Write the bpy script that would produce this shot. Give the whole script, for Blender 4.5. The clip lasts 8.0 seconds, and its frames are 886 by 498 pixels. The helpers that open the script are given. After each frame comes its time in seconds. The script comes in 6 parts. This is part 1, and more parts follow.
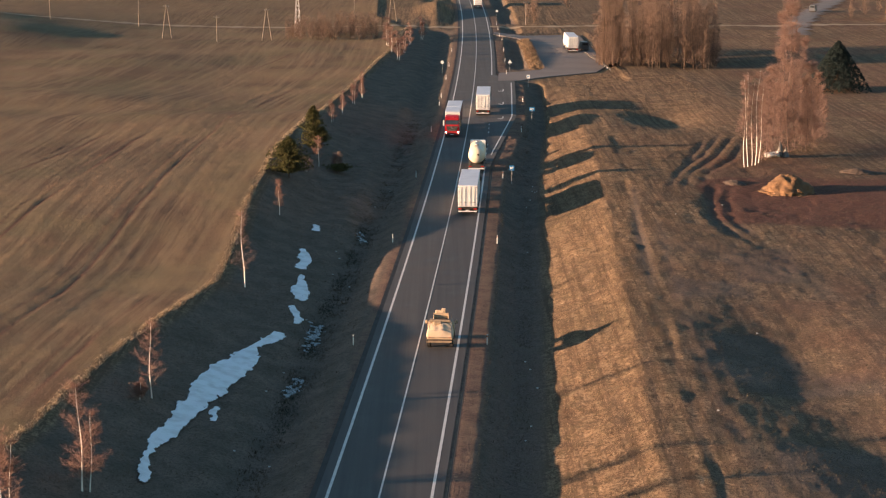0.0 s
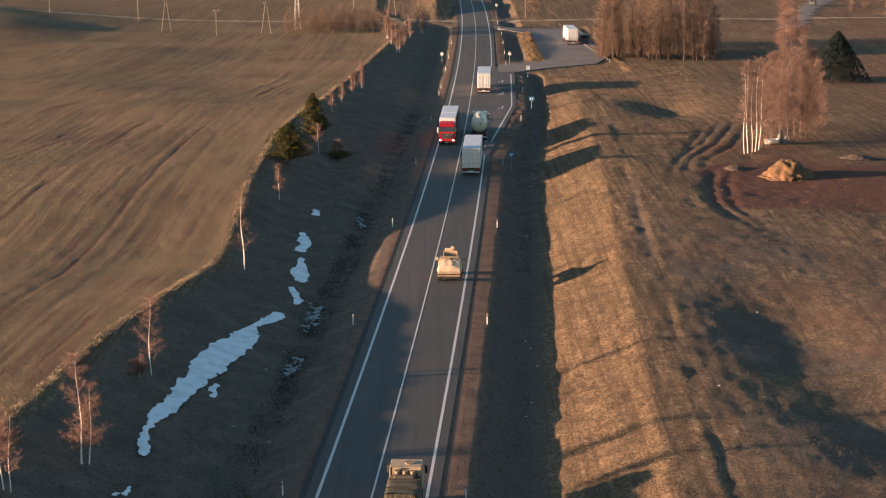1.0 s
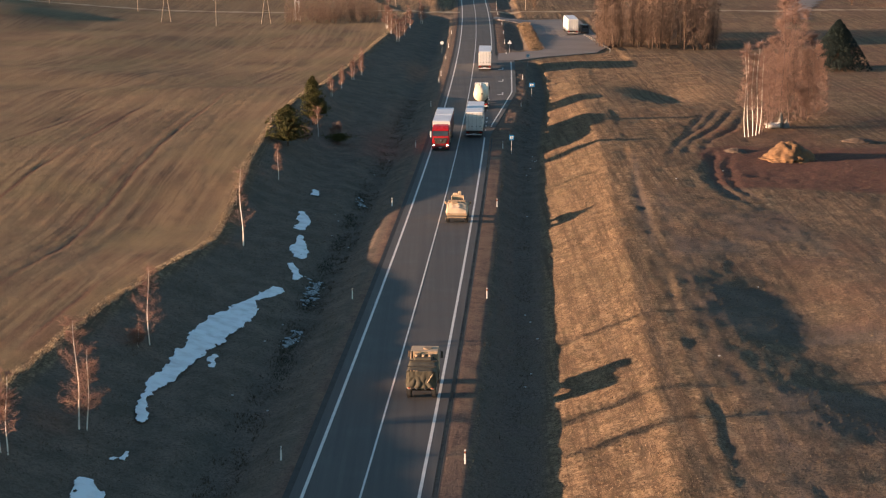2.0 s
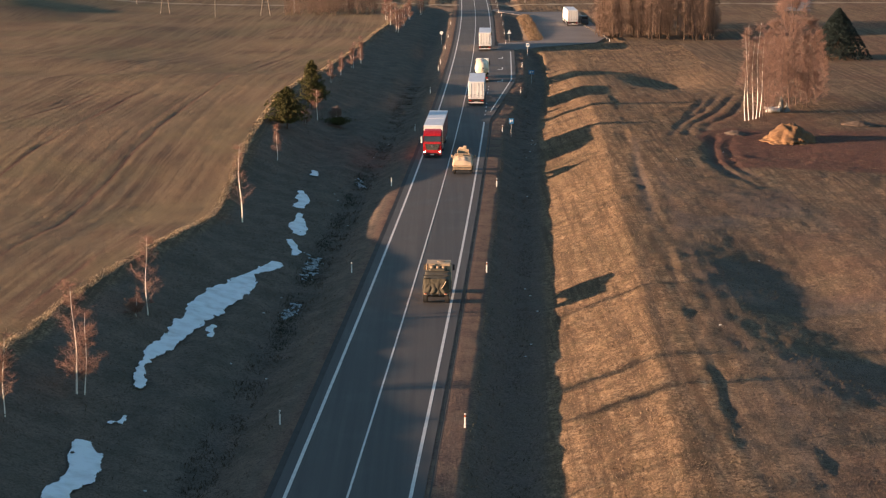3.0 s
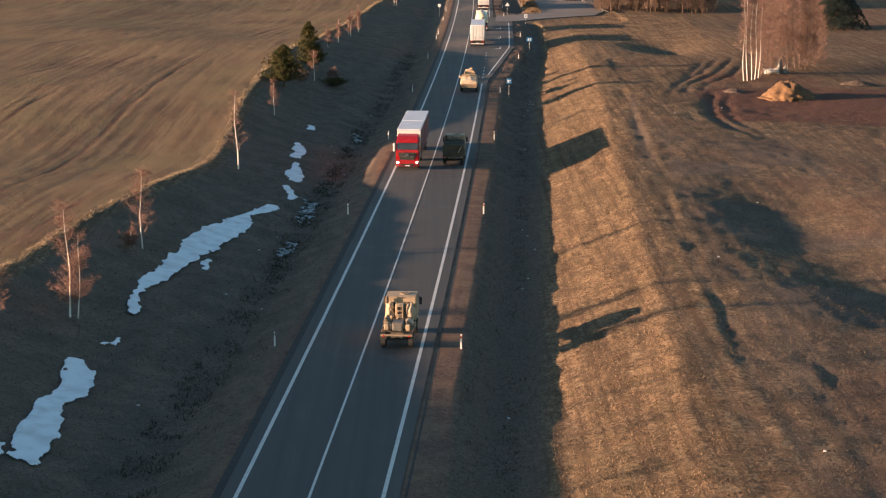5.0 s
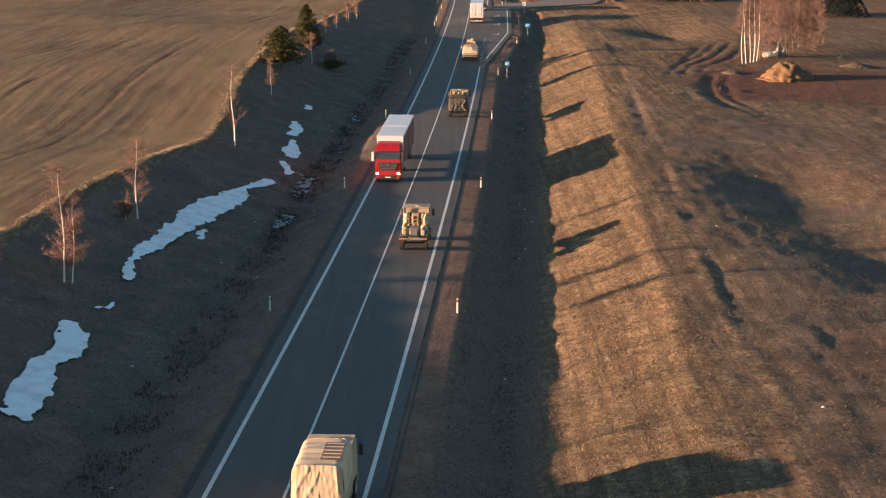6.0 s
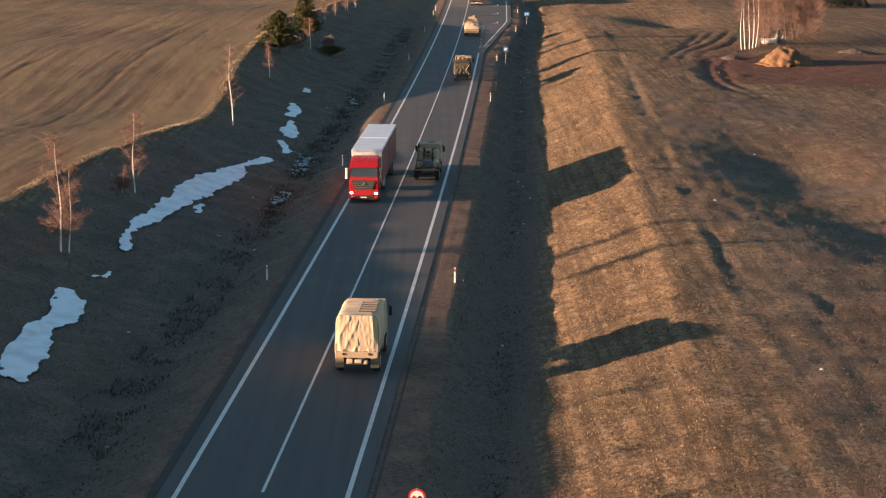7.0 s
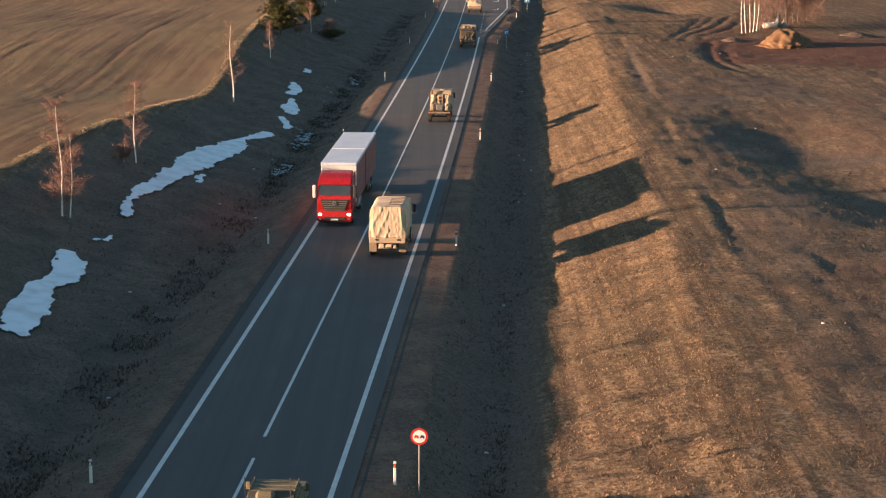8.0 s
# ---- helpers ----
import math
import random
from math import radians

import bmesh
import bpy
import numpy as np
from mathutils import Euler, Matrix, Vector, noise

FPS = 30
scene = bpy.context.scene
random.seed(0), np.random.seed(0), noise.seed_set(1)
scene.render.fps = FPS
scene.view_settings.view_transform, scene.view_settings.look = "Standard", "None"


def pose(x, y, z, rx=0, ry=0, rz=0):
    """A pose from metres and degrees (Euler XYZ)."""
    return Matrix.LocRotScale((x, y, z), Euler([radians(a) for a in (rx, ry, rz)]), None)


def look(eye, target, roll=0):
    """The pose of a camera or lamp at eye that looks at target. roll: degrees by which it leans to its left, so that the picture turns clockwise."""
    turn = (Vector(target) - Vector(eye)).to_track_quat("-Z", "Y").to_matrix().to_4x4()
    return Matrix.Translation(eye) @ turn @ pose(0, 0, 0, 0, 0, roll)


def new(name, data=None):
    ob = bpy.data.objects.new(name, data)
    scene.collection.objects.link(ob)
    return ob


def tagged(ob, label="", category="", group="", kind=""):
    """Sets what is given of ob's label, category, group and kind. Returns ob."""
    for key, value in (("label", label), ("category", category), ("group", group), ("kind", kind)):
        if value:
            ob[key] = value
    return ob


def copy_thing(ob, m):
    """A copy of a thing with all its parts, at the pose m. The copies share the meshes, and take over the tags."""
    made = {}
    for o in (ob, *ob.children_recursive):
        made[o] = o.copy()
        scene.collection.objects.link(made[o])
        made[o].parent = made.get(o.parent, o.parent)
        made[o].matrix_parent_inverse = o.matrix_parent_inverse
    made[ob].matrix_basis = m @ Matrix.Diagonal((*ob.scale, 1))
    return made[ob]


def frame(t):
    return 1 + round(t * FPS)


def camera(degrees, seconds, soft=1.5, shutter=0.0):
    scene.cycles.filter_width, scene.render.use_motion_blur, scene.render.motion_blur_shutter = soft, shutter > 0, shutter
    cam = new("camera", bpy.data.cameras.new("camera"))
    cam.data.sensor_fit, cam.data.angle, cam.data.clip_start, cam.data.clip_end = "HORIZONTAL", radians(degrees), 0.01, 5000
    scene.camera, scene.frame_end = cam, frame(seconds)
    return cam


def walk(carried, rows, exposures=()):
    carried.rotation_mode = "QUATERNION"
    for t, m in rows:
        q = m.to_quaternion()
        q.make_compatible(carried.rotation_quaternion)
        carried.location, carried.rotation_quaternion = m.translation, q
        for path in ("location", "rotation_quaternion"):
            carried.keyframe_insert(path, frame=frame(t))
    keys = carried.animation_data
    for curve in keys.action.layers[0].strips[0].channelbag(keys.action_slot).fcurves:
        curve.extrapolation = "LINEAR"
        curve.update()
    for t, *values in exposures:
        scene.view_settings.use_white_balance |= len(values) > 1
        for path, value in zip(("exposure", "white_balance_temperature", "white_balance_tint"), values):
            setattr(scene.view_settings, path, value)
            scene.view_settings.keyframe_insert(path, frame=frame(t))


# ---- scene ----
cam = camera(27.0, 8.0, soft=1.2)
PATH = [
    (0, (-0.529, -11.561, 43.494), (-0.529, -9.601, 43.097), 0.1),
    (0.5, (-0.515, -11.664, 42.524), (-0.516, -9.704, 42.127), 0.0),
    (1, (-0.512, -11.682, 41.439), (-0.512, -9.722, 41.043), 0.0),
    (1.5, (-0.493, -11.668, 40.252), (-0.493, -9.708, 39.855), 0.1),
    (3, (-0.523, -11.435, 36.181), (-0.522, -9.474, 35.787), 0.1),
    (3.5, (-0.527, -11.496, 34.895), (-0.525, -9.535, 34.5), 0.1),
    (4, (-0.491, -11.537, 33.581), (-0.489, -9.577, 33.184), 0.1),
    (4.5, (-0.422, -11.576, 32.335), (-0.42, -9.616, 31.937), 0.1),
    (6, (-0.108, -11.305, 28.562), (-0.105, -9.346, 28.163), 0.1),
    (6.5, (-0.037, -11.331, 27.573), (-0.034, -9.371, 27.174), 0.1),
    (7, (-0.006, -11.397, 26.492), (-0.002, -9.438, 26.093), 0.2),
    (7.5, (-0.016, -11.476, 25.29), (-0.013, -9.516, 24.892), 0.2),
    (8, (-0.087, -11.858, 24.104), (-0.083, -9.898, 23.705), 0.2),
]
walk(cam, [(t, look(eye, target, roll)) for t, eye, target, roll in PATH], [(0, 1.28), (4, 1.31), (8, 1.38)])

# ---- light ----
SUN_EL, SUN_DY = 7.0, 0.24
world = bpy.data.worlds.new("dusk_sky")
scene.world = world
world.use_nodes = True
wn = world.node_tree
sky = wn.nodes.new("ShaderNodeTexSky")
sky.sky_type = "NISHITA"
sky.sun_disc = False
sky.sun_elevation = radians(SUN_EL)
sky.sun_rotation = radians(256)
sky.air_density, sky.dust_density, sky.ozone_density = 1.1, 0.7, 2.5
tint = wn.nodes.new("ShaderNodeMix")
tint.data_type, tint.blend_type = "RGBA", "MULTIPLY"
tint.inputs[0].default_value = 1.0
tint.inputs[7].default_value = (1.0, 1.02, 0.975, 1)
wn.links.new(sky.outputs[0], tint.inputs[6])
wn.links.new(tint.outputs[2], wn.nodes["Background"].inputs[0])
wn.nodes["Background"].inputs[1].default_value = 0.105
sun = new("sun", bpy.data.lights.new("sun", "SUN"))
sun.data.energy, sun.data.angle, sun.data.color = 6.9, radians(0.6), (1.0, 0.637, 0.415)
sun.matrix_world = look((0, 0, 200), (100, 100 * SUN_DY, 200 - 100 * math.tan(radians(SUN_EL))))


# ---- materials ----
def links(nt, *pairs):
    for a, b in pairs:
        nt.links.new(a, b)


def mixrgb(nt, fac, a, b, kind="MIX"):
    n = nt.nodes.new("ShaderNodeMix")
    n.data_type, n.blend_type = "RGBA", kind
    for socket, v in ((n.inputs[0], fac), (n.inputs[6], a), (n.inputs[7], b)):
        if hasattr(v, "links"):
            nt.links.new(v, socket)
        else:
            socket.default_value = v if isinstance(v, (int, float)) else (*v, 1)
    return n.outputs[2]


def noise_node(nt, scale, detail=4, rough=0.55, stretch=(1, 1, 1), coord="Object", turn=0.0):
    tc, mp, n = (nt.nodes.new("ShaderNode" + k) for k in ("TexCoord", "Mapping", "TexNoise"))
    mp.inputs["Scale"].default_value = stretch
    mp.inputs["Rotation"].default_value = (0, 0, turn)
    n.inputs["Scale"].default_value, n.inputs["Detail"].default_value, n.inputs["Roughness"].default_value = scale, detail, rough
    links(nt, (tc.outputs[coord], mp.inputs[0]), (mp.outputs[0], n.inputs["Vector"]))
    return n.outputs["Fac"]


def ramp(nt, value, lo, hi, a=0.0, b=1.0):
    n = nt.nodes.new("ShaderNodeMapRange")
    n.inputs[1].default_value, n.inputs[2].default_value, n.inputs[3].default_value, n.inputs[4].default_value = lo, hi, a, b
    nt.links.new(value, n.inputs[0])
    return n.outputs[0]


def bump(nt, height, strength, dist, bsdf):
    n = nt.nodes.new("ShaderNodeBump")
    n.inputs["Strength"].default_value, n.inputs["Distance"].default_value = strength, dist
    links(nt, (height, n.inputs["Height"]), (n.outputs[0], bsdf.inputs["Normal"]))


def base(name, rough=0.8, metal=0.0):
    m = bpy.data.materials.new(name)
    m.use_nodes = True
    b = m.node_tree.nodes["Principled BSDF"]
    b.inputs["Roughness"].default_value, b.inputs["Metallic"].default_value = rough, metal
    return m, m.node_tree, b


def mat(name, a, b=None, rough=0.7, metal=0.0, scale=3.0, fine=30.0, bumps=0.2, dist=0.01, spec=0.5, vary=0.0):
    """Two-tone worn surface: blotches at a coarse and a fine scale, slight relief."""
    m, nt, bs = base(name, rough, metal)
    b = b or tuple(c * 0.7 for c in a)
    coarse, grain = noise_node(nt, scale), noise_node(nt, fine, 3)
    col = mixrgb(nt, ramp(nt, coarse, 0.35, 0.65), a, b)
    col = mixrgb(nt, ramp(nt, grain, 0.3, 0.7, 0, 0.35), col, tuple(c * 0.6 for c in b))
    if vary:
        info = nt.nodes.new("ShaderNodeObjectInfo")
        col = mixrgb(nt, ramp(nt, info.outputs["Random"], 0, 1, 0, vary), col, tuple(c * 0.5 for c in a))
    links(nt, (col, bs.inputs["Base Color"]))
    links(nt, (ramp(nt, grain, 0.2, 0.8, max(rough - 0.12, 0.02), min(rough + 0.12, 1)), bs.inputs["Roughness"]))
    bs.inputs["Specular IOR Level"].default_value = spec
    if bumps:
        bump(nt, grain, bumps, dist, bs)
    return m


def leafy(name, a, b, rough=0.9):
    """Blades and twigs: each island takes its own tone."""
    m, nt, bs = base(name, rough)
    geo = nt.nodes.new("ShaderNodeNewGeometry")
    links(nt, (mixrgb(nt, geo.outputs["Random Per Island"], a, b), bs.inputs["Base Color"]))
    bs.inputs["Specular IOR Level"].default_value = 0.15
    return m


def glow(name, color, strength):
    m, nt, bs = base(name, 0.3)
    bs.inputs["Base Color"].default_value = (*color, 1)
    bs.inputs["Emission Color"].default_value = (*color, 1)
    bs.inputs["Emission Strength"].default_value = strength
    return m


def ground_material():
    m, nt, bs = base("soil_and_grass", 0.95)
    zone = nt.nodes.new("ShaderNodeAttribute")
    zone.attribute_name = "zone"
    sep = nt.nodes.new("ShaderNodeSeparateColor")
    links(nt, (zone.outputs["Color"], sep.inputs[0]))
    extra = nt.nodes.new("ShaderNodeAttribute")
    extra.attribute_name = "darkening"
    big, mid, fine = noise_node(nt, 0.035, 4), noise_node(nt, 0.35, 5, 0.65), noise_node(nt, 3.2, 5, 0.7)
    tuft = noise_node(nt, 1.3, 4, 0.75, (1, 0.45, 1), turn=0.3)
    clump = noise_node(nt, 0.9, 5, 0.75)
    # withered grass
    grass = mixrgb(nt, ramp(nt, mid, 0.35, 0.68), (0.36, 0.245, 0.145), (0.21, 0.135, 0.082))
    grass = mixrgb(nt, ramp(nt, fine, 0.44, 0.62), grass, (0.095, 0.062, 0.04))
    grass = mixrgb(nt, ramp(nt, tuft, 0.55, 0.72, 0, 0.75), grass, (0.45, 0.335, 0.21))
    grass = mixrgb(nt, ramp(nt, big, 0.5, 0.66, 0, 0.55), grass, (0.125, 0.10, 0.058))
    furrow = noise_node(nt, 1.0, 4, 0.65, (1.5, 0.035, 1), turn=0.05)
    grass = mixrgb(nt, ramp(nt, furrow, 0.46, 0.60, 0, 0.8), grass, (0.10, 0.066, 0.044))
    grass = mixrgb(nt, ramp(nt, clump, 0.48, 0.6, 0, 0.75), grass, (0.10, 0.07, 0.046))
    blotch = noise_node(nt, 1.0, 4, 0.7, (0.9, 0.5, 1))
    grass = mixrgb(nt, ramp(nt, blotch, 0.5, 0.62, 0, 0.45), grass, (0.115, 0.088, 0.05))
    # winter crop in drilled rows
    drilled = nt.nodes.new("ShaderNodeAttribute")
    drilled.attribute_name = "drilled"
    # fine drill lines that follow the sweep of the field
    across, place_of, lie, sweep, lines = (nt.nodes.new("ShaderNode" + k) for k in ("Attribute", "TexCoord", "SeparateXYZ", "CombineXYZ", "TexNoise"))
    across.attribute_name = "across"
    stretch = nt.nodes.new("ShaderNodeMath")
    stretch.operation = "MULTIPLY"
    stretch.inputs[1].default_value = 0.03
    lines.inputs["Scale"].default_value, lines.inputs["Detail"].default_value, lines.inputs["Roughness"].default_value = 1.5, 4, 0.65
    links(nt, (place_of.outputs["Object"], lie.inputs[0]), (lie.outputs[1], stretch.inputs[0]), (across.outputs["Fac"], sweep.inputs[0]), (stretch.outputs[0], sweep.inputs[1]), (sweep.outputs[0], lines.inputs["Vector"]))
    broad = noise_node(nt, 0.055, 5, 0.6)
    crop = mixrgb(nt, ramp(nt, drilled.outputs["Fac"], 0.34, 0.62), (0.215, 0.152, 0.092), (0.135, 0.09, 0.058))
    crop = mixrgb(nt, ramp(nt, lines.outputs["Fac"], 0.5, 0.62, 0, 0.75), crop, (0.098, 0.064, 0.044))
    crop = mixrgb(nt, ramp(nt, broad, 0.42, 0.62, 0, 0.55), crop, (0.185, 0.152, 0.08))
    crop = mixrgb(nt, ramp(nt, clump, 0.52, 0.7, 0, 0.5), crop, (0.11, 0.076, 0.05))
    crop = mixrgb(nt, ramp(nt, fine, 0.45, 0.75, 0, 0.7), crop, (0.15, 0.098, 0.064))
    crop = mixrgb(nt, ramp(nt, big, 0.42, 0.62, 0, 0.45), crop, (0.26, 0.172, 0.10))
    # turned earth (also the shade painted below the grove) and gravel
    clods = noise_node(nt, 1.8, 6, 0.75)
    earth = mixrgb(nt, ramp(nt, clods, 0.35, 0.65), (0.17, 0.085, 0.06), (0.08, 0.042, 0.034))
    gravel = mixrgb(nt, ramp(nt, fine, 0.35, 0.65), (0.19, 0.125, 0.095), (0.11, 0.073, 0.058))
    gravel = mixrgb(nt, ramp(nt, mid, 0.45, 0.62, 0, 0.7), gravel, (0.23, 0.155, 0.105))
    # rank verge, the darker ground; this colour also paints the meadow hollow's shade
    dark_ground = mixrgb(nt, ramp(nt, mid, 0.35, 0.65), (0.178, 0.131, 0.102), (0.11, 0.091, 0.071))
    dark_ground = mixrgb(nt, ramp(nt, fine, 0.5, 0.75), dark_ground, (0.052, 0.046, 0.037))
    col = mixrgb(nt, extra.outputs["Fac"], grass, dark_ground)
    col = mixrgb(nt, sep.outputs[0], col, crop)
    col = mixrgb(nt, sep.outputs[1], col, earth)
    col = mixrgb(nt, sep.outputs[2], col, gravel)
    speck = noise_node(nt, 9.0, 3, 0.7)
    col = mixrgb(nt, ramp(nt, speck, 0.5, 0.66, 0, 0.5), col, mixrgb(nt, 1.0, col, (0.35, 0.32, 0.3), "MULTIPLY"))
    col = mixrgb(nt, ramp(nt, speck, 0.36, 0.48, 0.28, 0), col, mixrgb(nt, 1.0, col, (1.7, 1.65, 1.6), "MULTIPLY"))
    links(nt, (col, bs.inputs["Base Color"]))
    bs.inputs["Specular IOR Level"].default_value = 0.1
    height = mixrgb(nt, 0.5, fine, clods)
    bump(nt, height, 0.9, 0.16, bs)
    return m


def asphalt_material():
    m, nt, bs = base("worn_asphalt", 0.75)
    streak = noise_node(nt, 1.0, 4, 0.6, (1.6, 0.02, 1), turn=0.03)
    patch, grain = noise_node(nt, 0.22, 4), noise_node(nt, 22, 3)
    col = mixrgb(nt, ramp(nt, streak, 0.35, 0.65), (0.096, 0.089, 0.085), (0.068, 0.063, 0.062))
    col = mixrgb(nt, ramp(nt, patch, 0.45, 0.65, 0, 0.6), col, (0.102, 0.092, 0.088))
    col = mixrgb(nt, ramp(nt, grain, 0.4, 0.75, 0, 0.5), col, (0.04, 0.038, 0.038))
    links(nt, (col, bs.inputs["Base Color"]), (ramp(nt, patch, 0.3, 0.7, 0.68, 0.85), bs.inputs["Roughness"]))
    bs.inputs["Specular IOR Level"].default_value = 0.35
    bump(nt, grain, 0.25, 0.01, bs)
    return m


def bark_material():
    m, nt, bs = base("birch_bark", 0.8)
    marks = noise_node(nt, 1.0, 4, 0.6, (3, 3, 9))
    col = mixrgb(nt, ramp(nt, marks, 0.56, 0.66), (0.82, 0.75, 0.66), (0.10, 0.075, 0.06))
    links(nt, (col, bs.inputs["Base Color"]))
    bump(nt, marks, 0.3, 0.01, bs)
    return m


def snow_material():
    m, nt, bs = base("old_snow", 0.7)
    a, b = noise_node(nt, 0.8, 5), noise_node(nt, 9, 4)
    col = mixrgb(nt, ramp(nt, a, 0.45, 0.7), (0.84, 0.86, 0.88), (0.66, 0.66, 0.66))
    col = mixrgb(nt, ramp(nt, b, 0.62, 0.8, 0, 0.5), col, (0.35, 0.3, 0.25))
    links(nt, (col, bs.inputs["Base Color"]))
    bs.inputs["Subsurface Weight"].default_value = 0.05
    bump(nt, a, 0.1, 0.05, bs)
    return m


GROUND, ASPHALT, BARK, SNOW = ground_material(), asphalt_material(), bark_material(), snow_material()
LINE = mat("road_paint", (0.74, 0.72, 0.68), (0.6, 0.58, 0.55), 0.6, scale=1.5, fine=18)
OLD_ASPHALT = mat("grey_lot_asphalt", (0.19, 0.165, 0.155), (0.15, 0.13, 0.122), 0.85, scale=0.15, fine=6)
SAND_ROAD = mat("sandy_track", (0.36, 0.27, 0.17), (0.25, 0.18, 0.11), 0.95, scale=0.3, fine=4)
PINKBARK = mat("pinkish_bark", (0.36, 0.265, 0.215), (0.22, 0.16, 0.13), 0.85, scale=2, fine=12)
DARKGRAVEL = mat("dark_gravel", (0.06, 0.053, 0.048), (0.04, 0.035, 0.032), 0.95, scale=0.8, fine=9)
RUT = mat("dark_rut_soil", (0.13, 0.088, 0.06), (0.085, 0.058, 0.042), 0.95, scale=0.6, fine=6)
SANDHEAP = mat("orange_sand", (0.22, 0.118, 0.052), (0.13, 0.07, 0.034), 0.95, scale=1.2, fine=7, bumps=0.8, dist=0.12)
STRAW = leafy("dry_straw", (0.33, 0.232, 0.143), (0.15, 0.10, 0.063))
WEED = leafy("brown_weeds", (0.11, 0.078, 0.05), (0.045, 0.034, 0.024))
TWIG = leafy("reddish_twigs", (0.30, 0.178, 0.138), (0.17, 0.10, 0.08))
GREYTWIG = leafy("brown_twigs", (0.29, 0.205, 0.175), (0.17, 0.12, 0.10))
NEEDLE = leafy("pine_needles", (0.125, 0.112, 0.042), (0.045, 0.05, 0.022))
DARKLEAF = leafy("thicket_twigs", (0.26, 0.18, 0.14), (0.13, 0.092, 0.072))
GROVETWIG = leafy("grove_twigs", (0.29, 0.185, 0.15), (0.16, 0.10, 0.082))
DARKBARK = mat("dark_branch_bark", (0.15, 0.10, 0.08), (0.09, 0.062, 0.05), 0.9, scale=3, fine=14)
DARKNEEDLE = leafy("spruce_needles", (0.030, 0.044, 0.042), (0.016, 0.025, 0.024))
TRUNK = mat("brown_bark", (0.14, 0.09, 0.06), (0.08, 0.05, 0.035), 0.9, scale=4, fine=20, bumps=0.6)
POLEWOOD = mat("weathered_pole", (0.25, 0.205, 0.165), (0.17, 0.14, 0.11), 0.85, scale=2, fine=20)
GALV = mat("galvanised_steel", (0.5, 0.5, 0.5), (0.38, 0.38, 0.38), 0.45, 0.7, scale=3, fine=30)
WHITEPLASTIC = mat("white_plastic", (0.8, 0.79, 0.76), (0.68, 0.66, 0.62), 0.5, scale=5, fine=30)
OLIVEDRAB = mat("olive_drab_paint", (0.21, 0.175, 0.105), (0.15, 0.125, 0.078), 0.8, scale=1.6, fine=14)
BLACK = mat("black_rubber", (0.022, 0.022, 0.022), (0.035, 0.033, 0.03), 0.85, scale=6, fine=40)
DARKSTEEL = mat("dark_chassis", (0.045, 0.042, 0.04), (0.07, 0.06, 0.05), 0.6, 0.3, scale=4, fine=30)
REDSIGN = mat("sign_red", (0.62, 0.03, 0.025), (0.5, 0.03, 0.025), 0.4, scale=4, fine=30, bumps=0)
BLUESIGN = mat("sign_blue", (0.02, 0.19, 0.42), (0.02, 0.15, 0.36), 0.4, scale=4, fine=30, bumps=0)
WHITESIGN = mat("sign_white", (0.82, 0.82, 0.8), (0.7, 0.7, 0.68), 0.4, scale=4, fine=30, bumps=0)
ORANGE = mat("reflector_orange", (0.8, 0.2, 0.03), (0.6, 0.12, 0.03), 0.3, scale=4, fine=30, bumps=0)
REDPAINT = mat("red_truck_paint", (0.46, 0.014, 0.017), (0.38, 0.013, 0.015), 0.28, scale=1, fine=12, bumps=0.03)
MAROON = mat("faded_red_curtain", (0.34, 0.10, 0.11), (0.26, 0.075, 0.085), 0.6, scale=0.8, fine=6, bumps=0.15)
WHITEPAINT = mat("white_box_panel", (0.78, 0.77, 0.75), (0.68, 0.66, 0.63), 0.42, scale=0.7, fine=9, bumps=0.05)
# white roof with the sky's blue reflection mixed into its colour
ROOFSHEET = mat("sky_tinted_roof_sheet", (0.66, 0.71, 0.79), (0.56, 0.61, 0.69), 0.5, scale=0.6, fine=8, bumps=0.1)
CREAM = mat("cream_tank_paint", (0.78, 0.70, 0.54), (0.70, 0.61, 0.45), 0.35, scale=0.8, fine=9, bumps=0.04)
TAN = mat("sand_tan_paint", (0.52, 0.39, 0.26), (0.40, 0.295, 0.19), 0.75, scale=1.6, fine=14, bumps=0.12)
DUSTY = mat("dusty_tan_metal", (0.34, 0.25, 0.16), (0.24, 0.175, 0.115), 0.85, scale=2, fine=12, bumps=0.2)
CANVAS = mat("tan_canvas", (0.66, 0.51, 0.36), (0.54, 0.40, 0.27), 0.9, scale=1.2, fine=25, bumps=0.3)
DARKCANVAS = mat("dark_tarp_patch", (0.20, 0.15, 0.115), (0.14, 0.105, 0.08), 0.9, scale=2, fine=20)
OLIVE = mat("olive_tarp", (0.10, 0.086, 0.055), (0.06, 0.052, 0.036), 0.85, scale=1.3, fine=18, bumps=0.3)
GREYBOX = mat("grey_equipment", (0.20, 0.19, 0.17), (0.14, 0.13, 0.115), 0.6, scale=2, fine=15)
GLASS = mat("dark_glass", (0.03, 0.035, 0.04), (0.045, 0.05, 0.055), 0.08, scale=1, fine=9, bumps=0, spec=0.8)
CHROME = mat("bright_metal", (0.65, 0.65, 0.66), (0.5, 0.5, 0.5), 0.25, 0.9, scale=3, fine=20)
HEADLIGHT = glow("lit_headlamp", (1.0, 0.86, 0.66), 6.0)
REDLAMP = mat("red_lamp_lens", (0.5, 0.02, 0.015), (0.4, 0.02, 0.015), 0.2, scale=5, fine=30, bumps=0)
GREYBLUE = mat("grey_van_paint", (0.13, 0.14, 0.15), (0.10, 0.105, 0.115), 0.4, scale=1, fine=10)


